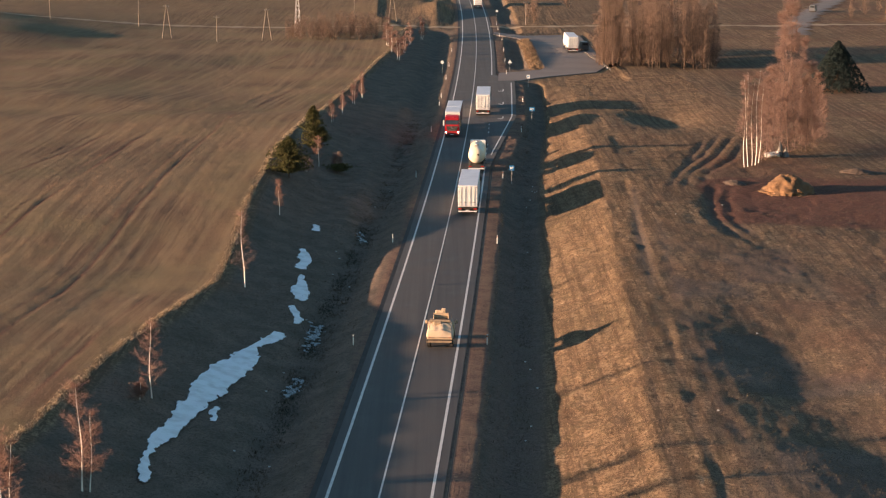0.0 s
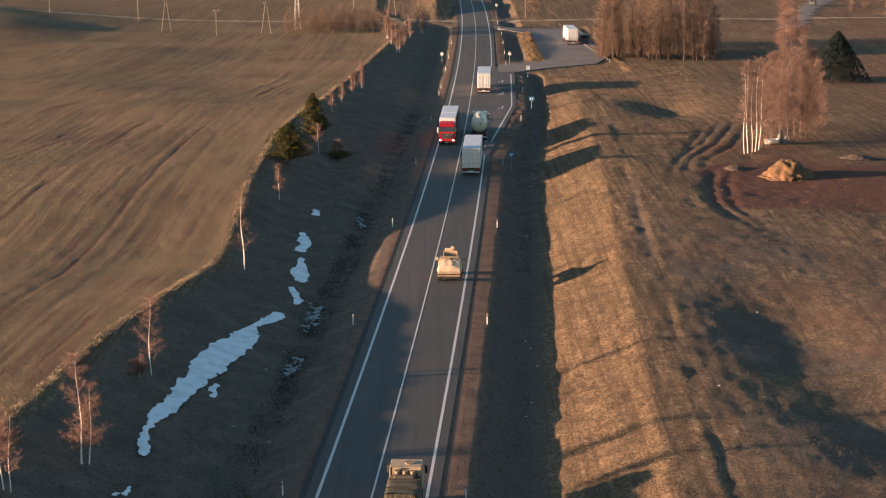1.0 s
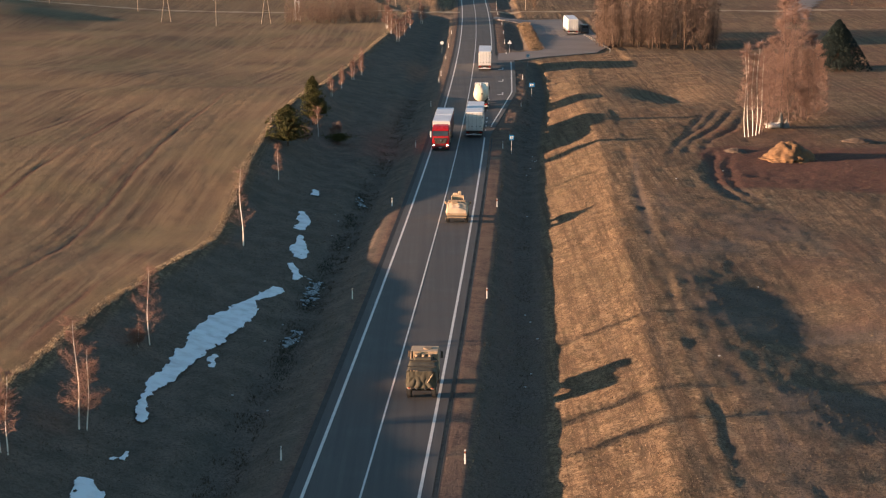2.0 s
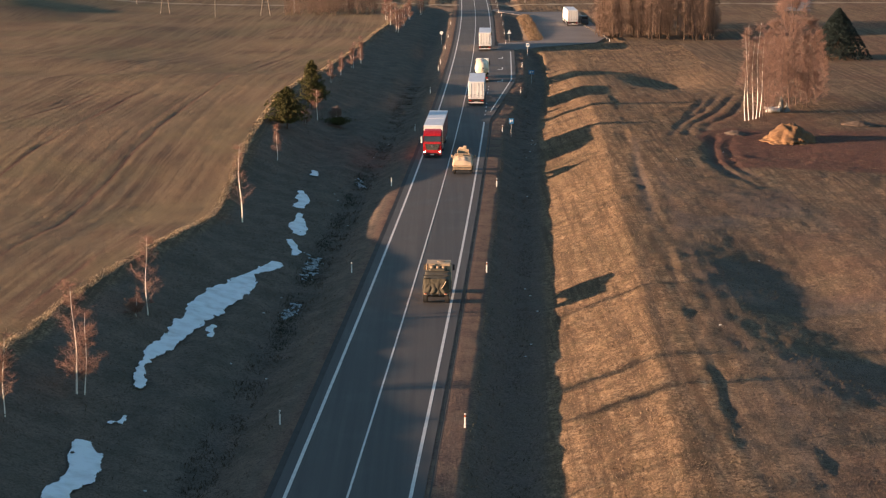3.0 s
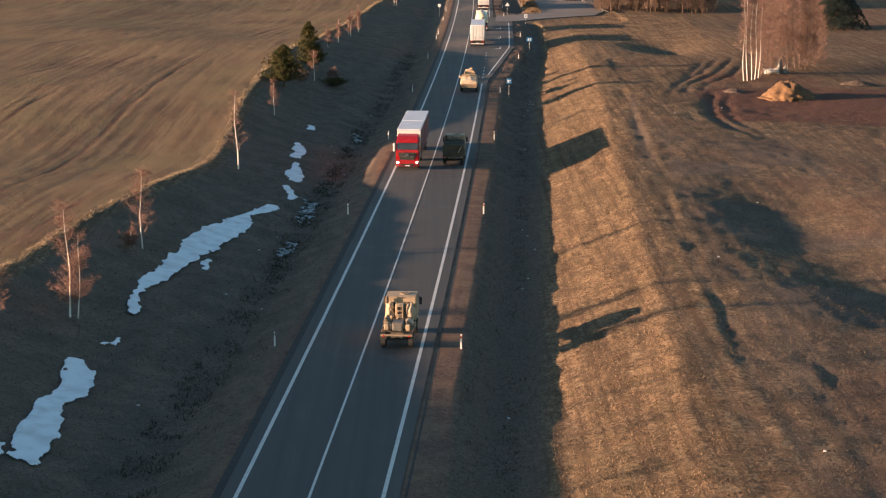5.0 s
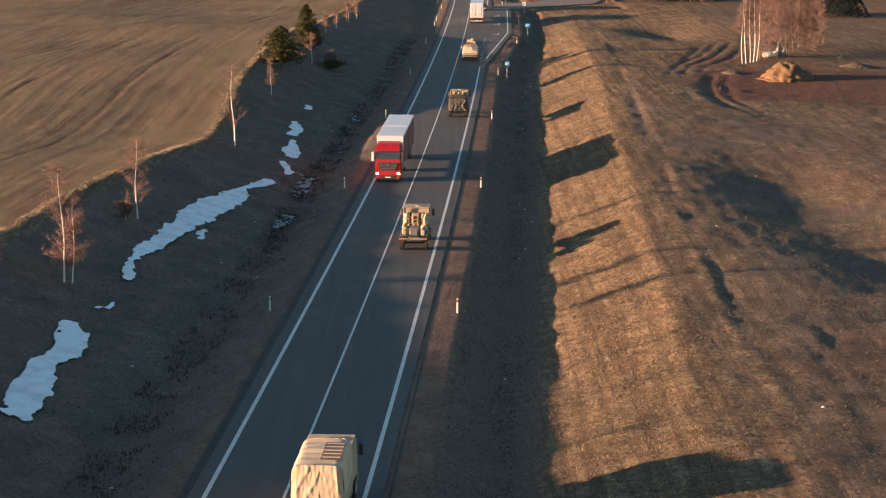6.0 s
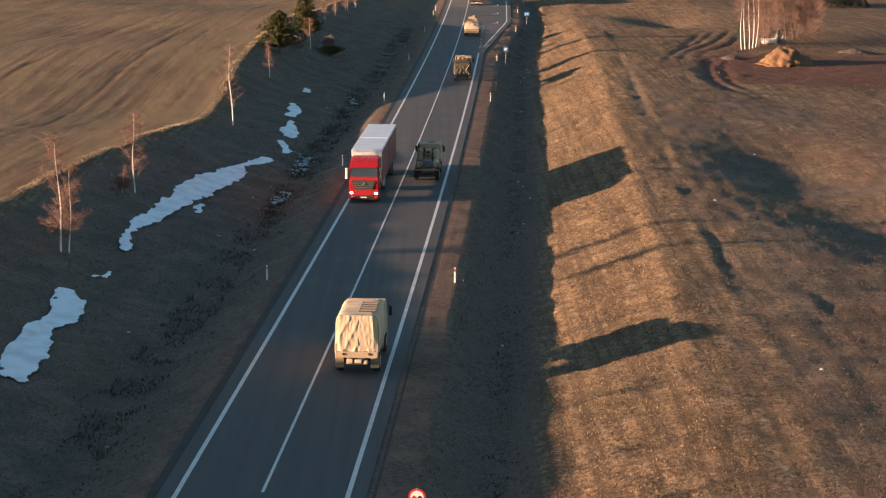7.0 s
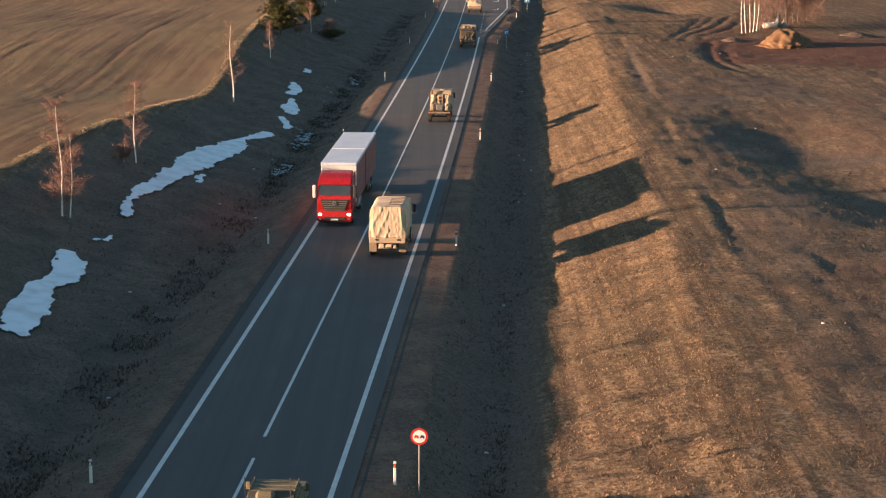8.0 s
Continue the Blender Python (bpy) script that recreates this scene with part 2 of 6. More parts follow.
# ---- mesh helpers ----
def mesh_of(name, bm, material, smooth=False):
    me = bpy.data.meshes.new(name)
    if smooth:
        for f in bm.faces:
            f.smooth = True
    bm.to_mesh(me)
    bm.free()
    me.materials.append(material)
    return me


def part(name, bm, material, parent=None, label="", smooth=False):
    ob = new(name, mesh_of(name, bm, material, smooth))
    ob.parent = parent
    return tagged(ob, label)


def soup(name, verts, faces, material, parent=None, smooth=False):
    me = bpy.data.meshes.new(name)
    me.from_pydata(verts, [], faces)
    me.materials.append(material)
    if smooth:
        me.polygons.foreach_set("use_smooth", [True] * len(me.polygons))
    ob = new(name, me)
    ob.parent = parent
    return ob


def box(*specs, bevel=0.02):
    """Boxes (x0, x1, y0, y1, z0, z1) with softened edges, in one bmesh."""
    bm = bmesh.new()
    for x0, x1, y0, y1, z0, z1 in specs:
        m = Matrix.Translation(((x0 + x1) / 2, (y0 + y1) / 2, (z0 + z1) / 2)) @ Matrix.Diagonal((x1 - x0, y1 - y0, z1 - z0, 1))
        bmesh.ops.create_cube(bm, size=1, matrix=m)
    if bevel:
        bmesh.ops.bevel(bm, geom=bm.edges[:], offset=bevel, segments=1, affect="EDGES", clamp_overlap=True)
    return bm


def rod(bm, a, b, r0, r1=None, n=8):
    a, b = Vector(a), Vector(b)
    m = Matrix.Translation((a + b) / 2) @ (b - a).to_track_quat("Z", "Y").to_matrix().to_4x4()
    bmesh.ops.create_cone(bm, cap_ends=True, segments=n, radius1=r0, radius2=r0 if r1 is None else r1, depth=(b - a).length, matrix=m)
    return bm


def rods(*specs, n=8):
    bm = bmesh.new()
    for a, b, *r in specs:
        rod(bm, a, b, *r, n=n)
    return bm


def prism(profile, x0, x1, bevel=0.03, taper=0.0):
    """A (y, z) outline drawn out from x0 to x1; taper narrows the top."""
    bm = bmesh.new()
    zs = [z for _, z in profile]
    lo, hi = min(zs), max(zs)
    mid = (x0 + x1) / 2

    def at(x, z):
        return mid + (x - mid) * (1 - taper * (z - lo) / (hi - lo))

    a = [bm.verts.new((at(x0, z), y, z)) for y, z in profile]
    b = [bm.verts.new((at(x1, z), y, z)) for y, z in profile]
    bm.faces.new(a)
    bm.faces.new(b[::-1])
    for i in range(len(a)):
        j = (i + 1) % len(a)
        bm.faces.new((a[j], a[i], b[i], b[j]))
    bmesh.ops.recalc_face_normals(bm, faces=bm.faces[:])
    if bevel:
        bmesh.ops.bevel(bm, geom=bm.edges[:], offset=bevel, segments=2, affect="EDGES", clamp_overlap=True)
    return bm


# ---- the lie of the land ----
def road_x(y):
    return ((-3.394e-08 * y - 1.973e-05) * y + 0.058106) * y - 11.3626


def road_turn(y):
    return -math.degrees(math.atan((road_x(y + 1) - road_x(y - 1)) / 2))


EDGE_Y = (-80, 60, 115, 142, 160, 179, 200, 220, 265, 341, 447, 520, 560, 900)
EDGE_X = (-30, -29, -26.9, -25.7, -24, -22.8, -24, -25.4, -27.3, -25.4, -21.5, -20, -30, -40)
CREST_Y = (-80, 40, 80, 97, 110, 137, 155, 166, 175, 187, 198, 211, 231, 300, 318, 360, 447, 500, 530, 600, 900)
CREST_Z = (4.6, 4.5, 4.3, 3.92, 3.42, 3.25, 2.9, 2.35, 1.75, 1.5, 2.05, 3.1, 3.9, 3.8, 2.4, 1.9, 1.3, 1.0, 0.4, 0.5, 1.5)
BANK_Y = (-80, 60, 75, 100, 120, 200, 245, 290, 340, 375, 700)
BANK_Z = (0.4, 0.5, 0.75, 1.25, 1.45, 1.85, 2.0, 1.5, 0.6, 0.05, 0.2)


def hill(x, y, cx, cy, rx, ry, h):
    return h * np.exp(-(((x - cx) / rx) ** 2 + ((y - cy) / ry) ** 2))


def section(y):
    """The ground's height across the road at y, as (offsets, heights)."""
    edge, crest, bank = np.interp(y, EDGE_Y, EDGE_X), np.interp(y, CREST_Y, CREST_Z), np.interp(y, BANK_Y, BANK_Z)
    s = np.interp(y, (258, 322, 380, 392, 900), (0, 3.7, 3.9, 0.5, 0))
    deep = np.interp(y, (0, 376, 396, 410, 420, 480, 500, 515, 540, 560, 900), (1, 1, 0.0, 0.1, 0.5, 0.5, 0.0, 0.8, 0, 0.8, 1))
    deepl = np.interp(y, (0, 505, 522, 900), (1, 1, 0.1, 0.1))
    low = np.interp(y, (0, 380, 470, 900), (0, 0, -0.2, 0))
    toe = np.interp(y, (0, 62, 90, 118, 350, 395, 900), (-0.55, -0.62, -0.82, -0.95, -0.7, -0.06, -0.06))
    left = [(-2500, 2.0), (-140, np.interp(y, (0, 230, 320), (3.9, 3.4, 1.6))), (-70, crest * np.interp(y, (0, 230, 330), (0.98, 0.95, 0.72))), (edge - 9, crest - 0.30), (edge - 2, crest - 0.06), (edge, crest + 0.05), (edge + 1.2, crest - 0.35),
            (edge * 0.45 - 9.0, crest * 0.40), (-17.4, 0.25), (-13.6, -0.25), (-10.8, -1.3 * deepl), (-9.4, -1.38 * deepl), (-8.5, -1.12 * deepl), (-6.5, -0.2), (-5.3, -0.07), (-4.7, -0.10)]
    right = [(4.7 + s, -0.045), (5.2 + s, -0.035), (6.75 + s, -0.12), (8.9 + s, -1.3 * deep + low), (10.6 + s, -1.42 * deep + low), (12.9 + s * 0.45, toe),
             (15.5 + s * 0.3, toe * 0.66 + bank * 0.34), (18.5, toe * 0.28 + bank * 0.72), (20.3, bank * 0.95), (22, bank), (26, bank * 1.02), (60, bank * 0.75), (160, 0.6), (2500, 2.0)]
    return zip(*(left + right))


def swell(x, y):
    z = hill(x, y, 31.0, 148, 6.6, 20, -1.2) + hill(x, y, 33.5, 116, 5.0, 12, -0.6) + hill(x, y, 40, 318, 6, 16, -1.4) + hill(x, y, 24, 118, 4.5, 16, 0.16)
    z = z + hill(x, y, -124, 482, 20, 30, 3.2) + hill(x, y, -148, 520, 22, 30, 3.5) + hill(x, y, -60, 330, 28, 16, 0.8) + hill(x, y, -120, 300, 50, 30, 1.2)
    z = z + hill(x, y, 21, 455, 1.6, 32, 0.9) + hill(x, y, 60, 330, 14, 22, 0.7) + hill(x, y, 70, 425, 25, 15, -0.6)
    return z + hill(x, y, -20, 600, 60, 40, 1.5) + hill(x, y, -2.5, 585, 4.5, 26, 2.4)


LAND = {}
# wheel ruts worn along the meadow: y stations, x, half width, depth
RUTS = (((78, 95, 115, 143, 160, 175, 195), (17.5, 16.5, 16.2, 17.2, 18.5, 20.0, 21.5), 0.42, 0.16), ((66, 84, 105, 124, 150, 178, 205), (20, 19.0, 18.7, 19.2, 20.0, 21.6, 23.5), 0.4, 0.14),
        ((150, 170, 195, 218), (22.4, 23.2, 24.8, 26.5), 0.5, 0.15), ((60, 85, 100, 118), (20.5, 22, 21.9, 22.6), 0.4, 0.15), ((60, 90, 130, 160), (23.5, 23.6, 22.0, 21.4), 0.45, 0.12), ((170, 200, 240), (20.8, 22.6, 25.5), 0.5, 0.12),
        ((90, 140, 200), (13.0, 13.6, 15.8), 0.5, 0.05), ((232, 250, 268, 296), (29.6, 33, 39, 46.5), 0.4, 0.26), ((232, 250, 268, 294), (31.3, 35, 41.2, 48.3), 0.4, 0.28),
        ((236, 250, 266, 290), (34.3, 37.5, 43.5, 49.5), 0.45, 0.26), ((240, 266, 290), (31.5, 37.0, 43.0), 0.5, 0.2), ((198, 208, 216, 228, 242), (34.6, 33.6, 33.2, 34.5, 37.5), 0.8, 0.5), ((200, 212, 228, 240), (36.6, 35.4, 36.6, 39.5), 0.7, 0.35))


# tramlines pressed into the drilled field
TRAMS = (((-42, 105), (-40.6, 150), (-39.4, 175), (-38.6, 215), (-38.0, 259), (-36.7, 294), (-34.2, 321), (-30, 360), (-27, 400)),
         ((-57, 150), (-52.3, 200), (-49.9, 232), (-48.4, 271), (-44.8, 305), (-40.7, 348)), ((-66, 200), (-60.3, 234), (-55.7, 265), (-52, 300)), ((-33.5, 120), (-31.8, 150), (-29.5, 176)), ((-46, 380), (-40, 420), (-36, 450)))


def ground_many(x, y):
    """Heights of the finished ground at many places."""
    x, y = np.atleast_1d(np.asarray(x, float)), np.atleast_1d(np.asarray(y, float))
    off, ys, Z = LAND["off"], LAND["ys"], LAND["z"]
    o = x - road_x(np.minimum(y, 760))
    i = np.clip(np.searchsorted(ys, y) - 1, 0, len(ys) - 2)
    j = np.clip(np.searchsorted(off, o) - 1, 0, len(off) - 2)
    fy = np.clip((y - ys[i]) / (ys[i + 1] - ys[i]), 0, 1)
    fx = np.clip((o - off[j]) / (off[j + 1] - off[j]), 0, 1)
    return (Z[i, j] * (1 - fx) + Z[i, j + 1] * fx) * (1 - fy) + (Z[i + 1, j] * (1 - fx) + Z[i + 1, j + 1] * fx) * fy


def ground_z(x, y):
    return float(ground_many(x, y)[0])


def on_ground(x, y, turn=0, sink=0.0):
    return pose(x, y, ground_z(x, y) - sink, 0, 0, turn)


def steps(*runs):
    out = []
    for a, b, d in runs:
        out += list(np.arange(a, b, d))
    return np.array(out)


def smooth_noise(x, y, scale, seed):
    """Value noise on a lattice, vectorised."""
    rng = np.random.RandomState(seed)
    table = rng.rand(256, 256)
    u, v = x / scale + 1000, y / scale + 1000
    i, j = np.floor(u).astype(int), np.floor(v).astype(int)
    fu, fv = u - i, v - j
    fu, fv = fu * fu * (3 - 2 * fu), fv * fv * (3 - 2 * fv)
    i0, j0, i1, j1 = i % 256, j % 256, (i + 1) % 256, (j + 1) % 256
    return (table[i0, j0] * (1 - fu) + table[i1, j0] * fu) * (1 - fv) + (table[i0, j1] * (1 - fu) + table[i1, j1] * fu) * fv


def soft(v, a, b):
    t = np.clip((v - a) / (b - a), 0, 1)
    return t * t * (3 - 2 * t)


def build_ground():
    off = steps((-2500, -300, 220), (-300, -100, 12), (-100, -76, 1.0), (-76, -64, 0.5), (-64, -22, 0.3), (-22, -12, 0.5), (-12, 26, 0.35), (26, 52, 0.45), (52, 60, 1.5), (60, 160, 5), (160, 2600, 220))
    ys = steps((-120, 40, 8), (40, 300, 0.9), (300, 560, 2.0), (560, 760, 8), (760, 4700, 240))
    X = np.empty((len(ys), len(off)))
    Z = np.empty_like(X)
    for r, y in enumerate(ys):
        o, z = section(y)
        X[r] = road_x(min(y, 760)) + off
        Z[r] = np.interp(off, o, z)
    Y = np.repeat(ys[:, None], len(off), 1)
    O = np.repeat(off[None], len(ys), 0)
    Z += swell(X, Y) * soft(np.abs(O), 6, 12)
    lot = soft(X, 10, 11) * (1 - soft(X, 38.5, 40)) * soft(Y, 384, 387) * (1 - soft(Y, 505, 512)) * (1 - (1 - soft(X, 22.2, 22.8)) * soft(Y, 405, 409) * (1 - soft(Y, 488, 492)))
    Z = Z * (1 - lot) - 0.12 * lot
    rough = soft(np.abs(O), 5.6, 9) * np.where(Y < 560, 1, 0.4) * (1 - lot)
    field = soft(np.interp(Y, EDGE_Y, EDGE_X) - O, -0.3, 0.8)
    Z += rough * (1 - 0.65 * field) * (1 - 0.5 * soft(O, 19, 23)) * ((smooth_noise(X, Y, 0.9, 1) - 0.5) * 0.20 + (smooth_noise(X, Y, 3.1, 2) - 0.5) * 0.24)
    Z += rough * (smooth_noise(X, Y, 14, 3) - 0.5) * np.where(O > 24, 0.5, 0.12)
    Z += field * soft(-O, 26, 60) * (smooth_noise(X, Y, 38, 4) - 0.5) * 1.3
    rut = np.zeros_like(Z)
    for ry, rx, rw, rd in RUTS:
        if rx[0] < -20:
            rw, rd = rw * 1.7, rd * 0.75
        there = (0.16 if ry[-1] < 225 and rx[0] < 30 else 0.6) * soft(Y, ry[0], ry[0] + 8) * (1 - soft(Y, ry[-1] - 8, ry[-1])) * (0.55 + 0.8 * smooth_noise(X, Y, 22, 31))
        rut += rd * there * np.exp(-((X - np.interp(Y, ry, rx) - (smooth_noise(X, Y, 14, 32) - 0.5) * 0.5) / rw) ** 2)
    Z -= rut
    warp = O + 0.06 * (Y - 120) + (smooth_noise(X, Y, 30, 42) - 0.5) * 4
    drill = np.sin(warp * 2 * math.pi / 1.5) * soft(O, 19.5, 23) * (1 - soft(O, 50, 54)) * (1 - soft(Y, 195, 208)) * soft(smooth_noise(X, Y, 9, 43), 0.15, 0.6)
    Z += 0.014 * drill
    t0x, t0y = zip(*TRAMS[0])
    across = X - np.interp(Y, t0y, t0x)
    drilled = 0.65 * smooth_noise(across, Y * 0.02, 0.55, 61) + 0.35 * smooth_noise(across, Y * 0.03, 2.0, 62)
    tram = np.zeros_like(Z)
    for line in TRAMS:
        lx, ly = zip(*line)
        there = soft(Y, ly[0], ly[0] + 15) * (1 - soft(Y, ly[-1] - 15, ly[-1])) * soft(smooth_noise(X, Y, 26, 63), 0.05, 0.5)
        for shift, deep in ((0, 1.0), (-1.9, 0.45)):
            tram += deep * there * np.exp(-((X - np.interp(Y, ly, lx) - shift - (smooth_noise(Y, X * 0.01, 9, 64) - 0.5) * 0.4) / 0.22) ** 2)
    tram = np.clip(tram, 0, 1) * field
    Z += field * soft(-O, 20, 30) * (0.05 * (drilled - 0.5) - 0.06 * tram) * (1 - 0.7 * soft(Y, 330, 420))
    meadow = soft(O, 20.5, 24) * (1 - soft(Y, 300, 340))
    Z += meadow * ((smooth_noise(X, Y * 0.6, 0.7, 71) - 0.5) * 0.09 + (smooth_noise(X, Y * 0.6, 1.7, 72) - 0.5) * 0.05)
    LAND.update(off=off, ys=ys, z=Z)
    n, k = X.shape
    verts = np.stack([X, Y, Z], 2).reshape(-1, 3)
    a = (np.arange(n - 1)[:, None] * k + np.arange(k - 1)[None]).reshape(-1)
    faces = np.stack([a, a + 1, a + k + 1, a + k], 1)
    me = bpy.data.meshes.new("ground")
    me.from_pydata(verts.tolist(), [], faces.tolist())
    me.polygons.foreach_set("use_smooth", [True] * len(me.polygons))
    wob = (smooth_noise(X, Y, 5, 6) - 0.5) * 3
    s = np.interp(Y, (258, 322, 380, 392, 900), (0, 3.7, 3.9, 0.5, 0))
    R = field * np.where(Y < 524, 1, 0.6)
    R = R * (1 - 0.5 * np.exp(-((Y + 0.1 * X - 318 - wob) / 5) ** 2) * soft(-O, 34, 60))
    G = soft(O + wob, 33, 35) * soft(Y + wob, 208, 211) * (1 - soft(Y + wob, 240, 246)) + 0.3 * soft(O, 52, 58) * soft(smooth_noise(X, Y, 9, 7), 0.45, 0.6) * soft(Y, 215, 225)
    G = G + 0.16 * soft(O + wob, 22, 27) * soft(smooth_noise(X, Y, 4.2, 29), 0.25, 0.7)
    G = G + 0.15 * soft(smooth_noise(X, Y, 6, 9), 0.55, 0.75) * soft(O, 27, 31) * (1 - soft(Y, 180, 215))
    # earth in the tramlines; the second term paints shade below the grove
    G = G + 0.95 * tram + 0.5 * soft(X, 36, 39) * (1 - soft(X, 52, 58)) * soft(Y, 238, 246) * (1 - soft(Y, 262, 274))
    B = (1 - soft(O + wob * 0.12 - s, 6.5, 7.0)) * soft(O, 0, 1) + (1 - soft(-O + wob * 0.12, 5.3, 6.2)) * soft(-O, 0, 1)
    B = B + 0.4 * soft(O - s, 7.0, 8.0) * (1 - soft(O, 11, 12.5)) * (1 - soft(Y, 150, 240))
    # darker ground on the left slope and in the right ditch
    darkening = soft(O - np.interp(Y, EDGE_Y, EDGE_X), 0.8, 2.0) * soft(-O, 4, 5) * (1 - soft(Y, 515, 530)) + soft(O - s, 6.5, 7.1) * (1 - soft(O - 0.6 * s, 11.2, 12.4))
    # the meadow hollow's shadow, put in part into the ground colour
    darkening = darkening + 0.75 * soft(smooth_noise(X, Y, 7, 8), 0.42, 0.62) * soft(O, 24, 27) * (1 - soft(O, 38, 44)) * soft(Y, 100, 115) * (1 - soft(Y, 185, 200))
    darkening = darkening + (0.22 + 0.3 * smooth_noise(X, Y, 11, 41)) * soft(O + wob, 22, 27) * (1 - soft(Y, 190, 215))
    darkening = darkening + np.clip(rut * np.where(X < 30, 14, 5), 0, 0.85)
    zone = np.stack([R, np.clip(G, 0, 1), np.clip(B, 0, 1), np.ones_like(R)], 2)
    me.color_attributes.new("zone", "FLOAT_COLOR", "POINT").data.foreach_set("color", zone.reshape(-1).astype(np.float32))
    me.attributes.new("across", "FLOAT", "POINT").data.foreach_set("value", across.reshape(-1).astype(np.float32))
    me.attributes.new("drilled", "FLOAT", "POINT").data.foreach_set("value", np.clip(drilled, 0, 1).reshape(-1).astype(np.float32))
    me.attributes.new("darkening", "FLOAT", "POINT").data.foreach_set("value", np.clip(darkening, 0, 1).reshape(-1).astype(np.float32))
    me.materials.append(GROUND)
    return tagged(new("ground", me), "rolling ground of withered grass, drilled field and dark verges", "ground", kind="structure")


ground = build_ground()


def ribbon(name, inner, outer, ys, z, material, label, category, thick=0.0):
    """A strip along the road between two offsets (numbers or functions of y)."""
    verts, faces = [], []
    for y in ys:
        a, b = (f(y) if callable(f) else f for f in (inner, outer))
        n = 2 if abs(b - a) < 1 else 8
        for i in range(n):
            o = a + (b - a) * i / (n - 1)
            verts.append((road_x(y) + o, y, z - 0.012 * abs(o) * (abs(o) < 4.6)))
        if thick:
            verts += [(road_x(y) + b, y, z - thick), (road_x(y) + a, y, z - thick)]
    k = len(verts) // len(ys)
    for r in range(len(ys) - 1):
        for i in range(k - (0 if thick else 1)):
            j = (i + 1) % k
            faces.append((r * k + i, r * k + j, r * k + k + j, r * k + k + i))
    ob = soup(name, verts, faces, material)
    return tagged(ob, label, category, kind="structure")


def bay(y):
    return float(np.interp(y, (-200, 268, 326, 384, 392, 396, 900), (4.55, 4.55, 8.6, 8.7, 8.6, 4.6, 4.6)))


ROAD_Y = [*range(-110, 760, 4)]
ribbon("shoulder", 4.4, 4.95, [*range(-110, 268, 4)], -0.03, DARKGRAVEL, "dark gravel strip beside the asphalt", "shoulder")
ribbon("shoulder", -5.0, -4.4, ROAD_Y, -0.015, DARKGRAVEL, "dark gravel strip beside the asphalt", "shoulder")
ribbon("road", -4.55, bay, ROAD_Y, 0.06, ASPHALT, "worn grey two-lane asphalt road with a lay-by lane", "road", 0.14)
ribbon("lane_marking", -3.86, -3.64, ROAD_Y, 0.066, LINE, "solid white edge line on the asphalt", "road marking")
ribbon("lane_marking", 3.64, 3.86, [*range(-110, 271, 4), 271], 0.066, LINE, "solid white edge line on the asphalt", "road marking")
ribbon("lane_marking", 3.64, 3.86, [*range(398, 760, 4)], 0.066, LINE, "solid white edge line beyond the lay-by", "road marking")
ribbon("lane_marking", lambda y: bay(y) - 0.90, lambda y: bay(y) - 0.68, [*range(271, 384, 3)], 0.066, LINE, "white edge line swinging out round the lay-by", "road marking")
ribbon("lane_marking", -0.07, 0.07, [*np.arange(65.2, 760, 4)], 0.066, LINE, "solid white centre line on the asphalt", "road marking")
for y0 in (-40, -28, -16, -4, 8, 20, 32, 44, 56):
    ribbon("lane_marking", -0.07, 0.07, [y0, y0 + 3.0, y0 + 6.2], 0.066, LINE, "white centre line dash on the asphalt", "road marking")
for i in range(24):
    y0 = 274 + i * 5
    ribbon("lane_marking", 3.66, 3.84, [y0, y0 + 1.6], 0.066, LINE, "short white lay-by dash on the asphalt", "road marking")
for y0 in (322, 344, 366):
    ribbon("lane_marking", 5.2, 6.2, [y0, y0 + 0.7], 0.066, LINE, "white lay-by arrow bar on the asphalt", "road marking")
    ribbon("lane_marking", 6.05, 6.25, [y0 + 0.75, y0 + 4], 0.066, LINE, "white lay-by arrow shaft on the asphalt", "road marking")


def sheet(name, outline, z, material, label, category):
    bm = bmesh.new()
    bm.faces.new([bm.verts.new((x, y, z)) for x, y in outline])
    ret = bmesh.ops.extrude_face_region(bm, geom=bm.faces[:])
    for v in ret["geom"]:
        if isinstance(v, bmesh.types.BMVert):
            v.co.z -= 0.3
    bmesh.ops.recalc_face_normals(bm, faces=bm.faces[:])
    bmesh.ops.triangulate(bm, faces=bm.faces[:])
    return tagged(part(name, bm, material), label, category, kind="structure")


sheet("pavement", [(11.3, 386), (15.8, 386.5), (22, 394), (34, 404), (38, 420), (37, 503), (21.5, 500), (14, 512), (13.2, 505), (20.5, 490), (22.6, 480), (22.3, 410), (17, 405), (11.9, 402)],
      0.075, OLD_ASPHALT, "weathered grey asphalt parking lot beside the road", "parking lot")


def track(name, points, width, material, label, lift=0.03, category="track"):
    """A strip over the ground along a polyline."""
    pts = [Vector(p) for p in points]
    fine = []
    for a, b in zip(pts, pts[1:]):
        n = max(2, int((b - a).length / 1.5))
        fine += [a.lerp(b, i / n) for i in range(n)]
    fine.append(pts[-1])
    verts, faces = [], []
    for i, p in enumerate(fine):
        d = (fine[min(i + 1, len(fine) - 1)] - fine[max(i - 1, 0)]).normalized()
        side = Vector((d.y, -d.x))
        w = width * (0.5 + 0.18 * math.sin(i * 1.7) + 0.12 * math.sin(i * 0.61))
        for k in (-1, -0.33, 0.33, 1):
            q = p + side * w * k
            verts.append((q.x, q.y, ground_z(q.x, q.y) + lift + (0.0 if abs(k) < 0.5 else -0.05)))
        if i:
            for k in range(3):
                faces.append((i * 4 + k - 4, i * 4 + k - 3, i * 4 + k + 1, i * 4 + k))
    return tagged(soup(name, verts, faces, material, smooth=True), label, category, kind="structure")


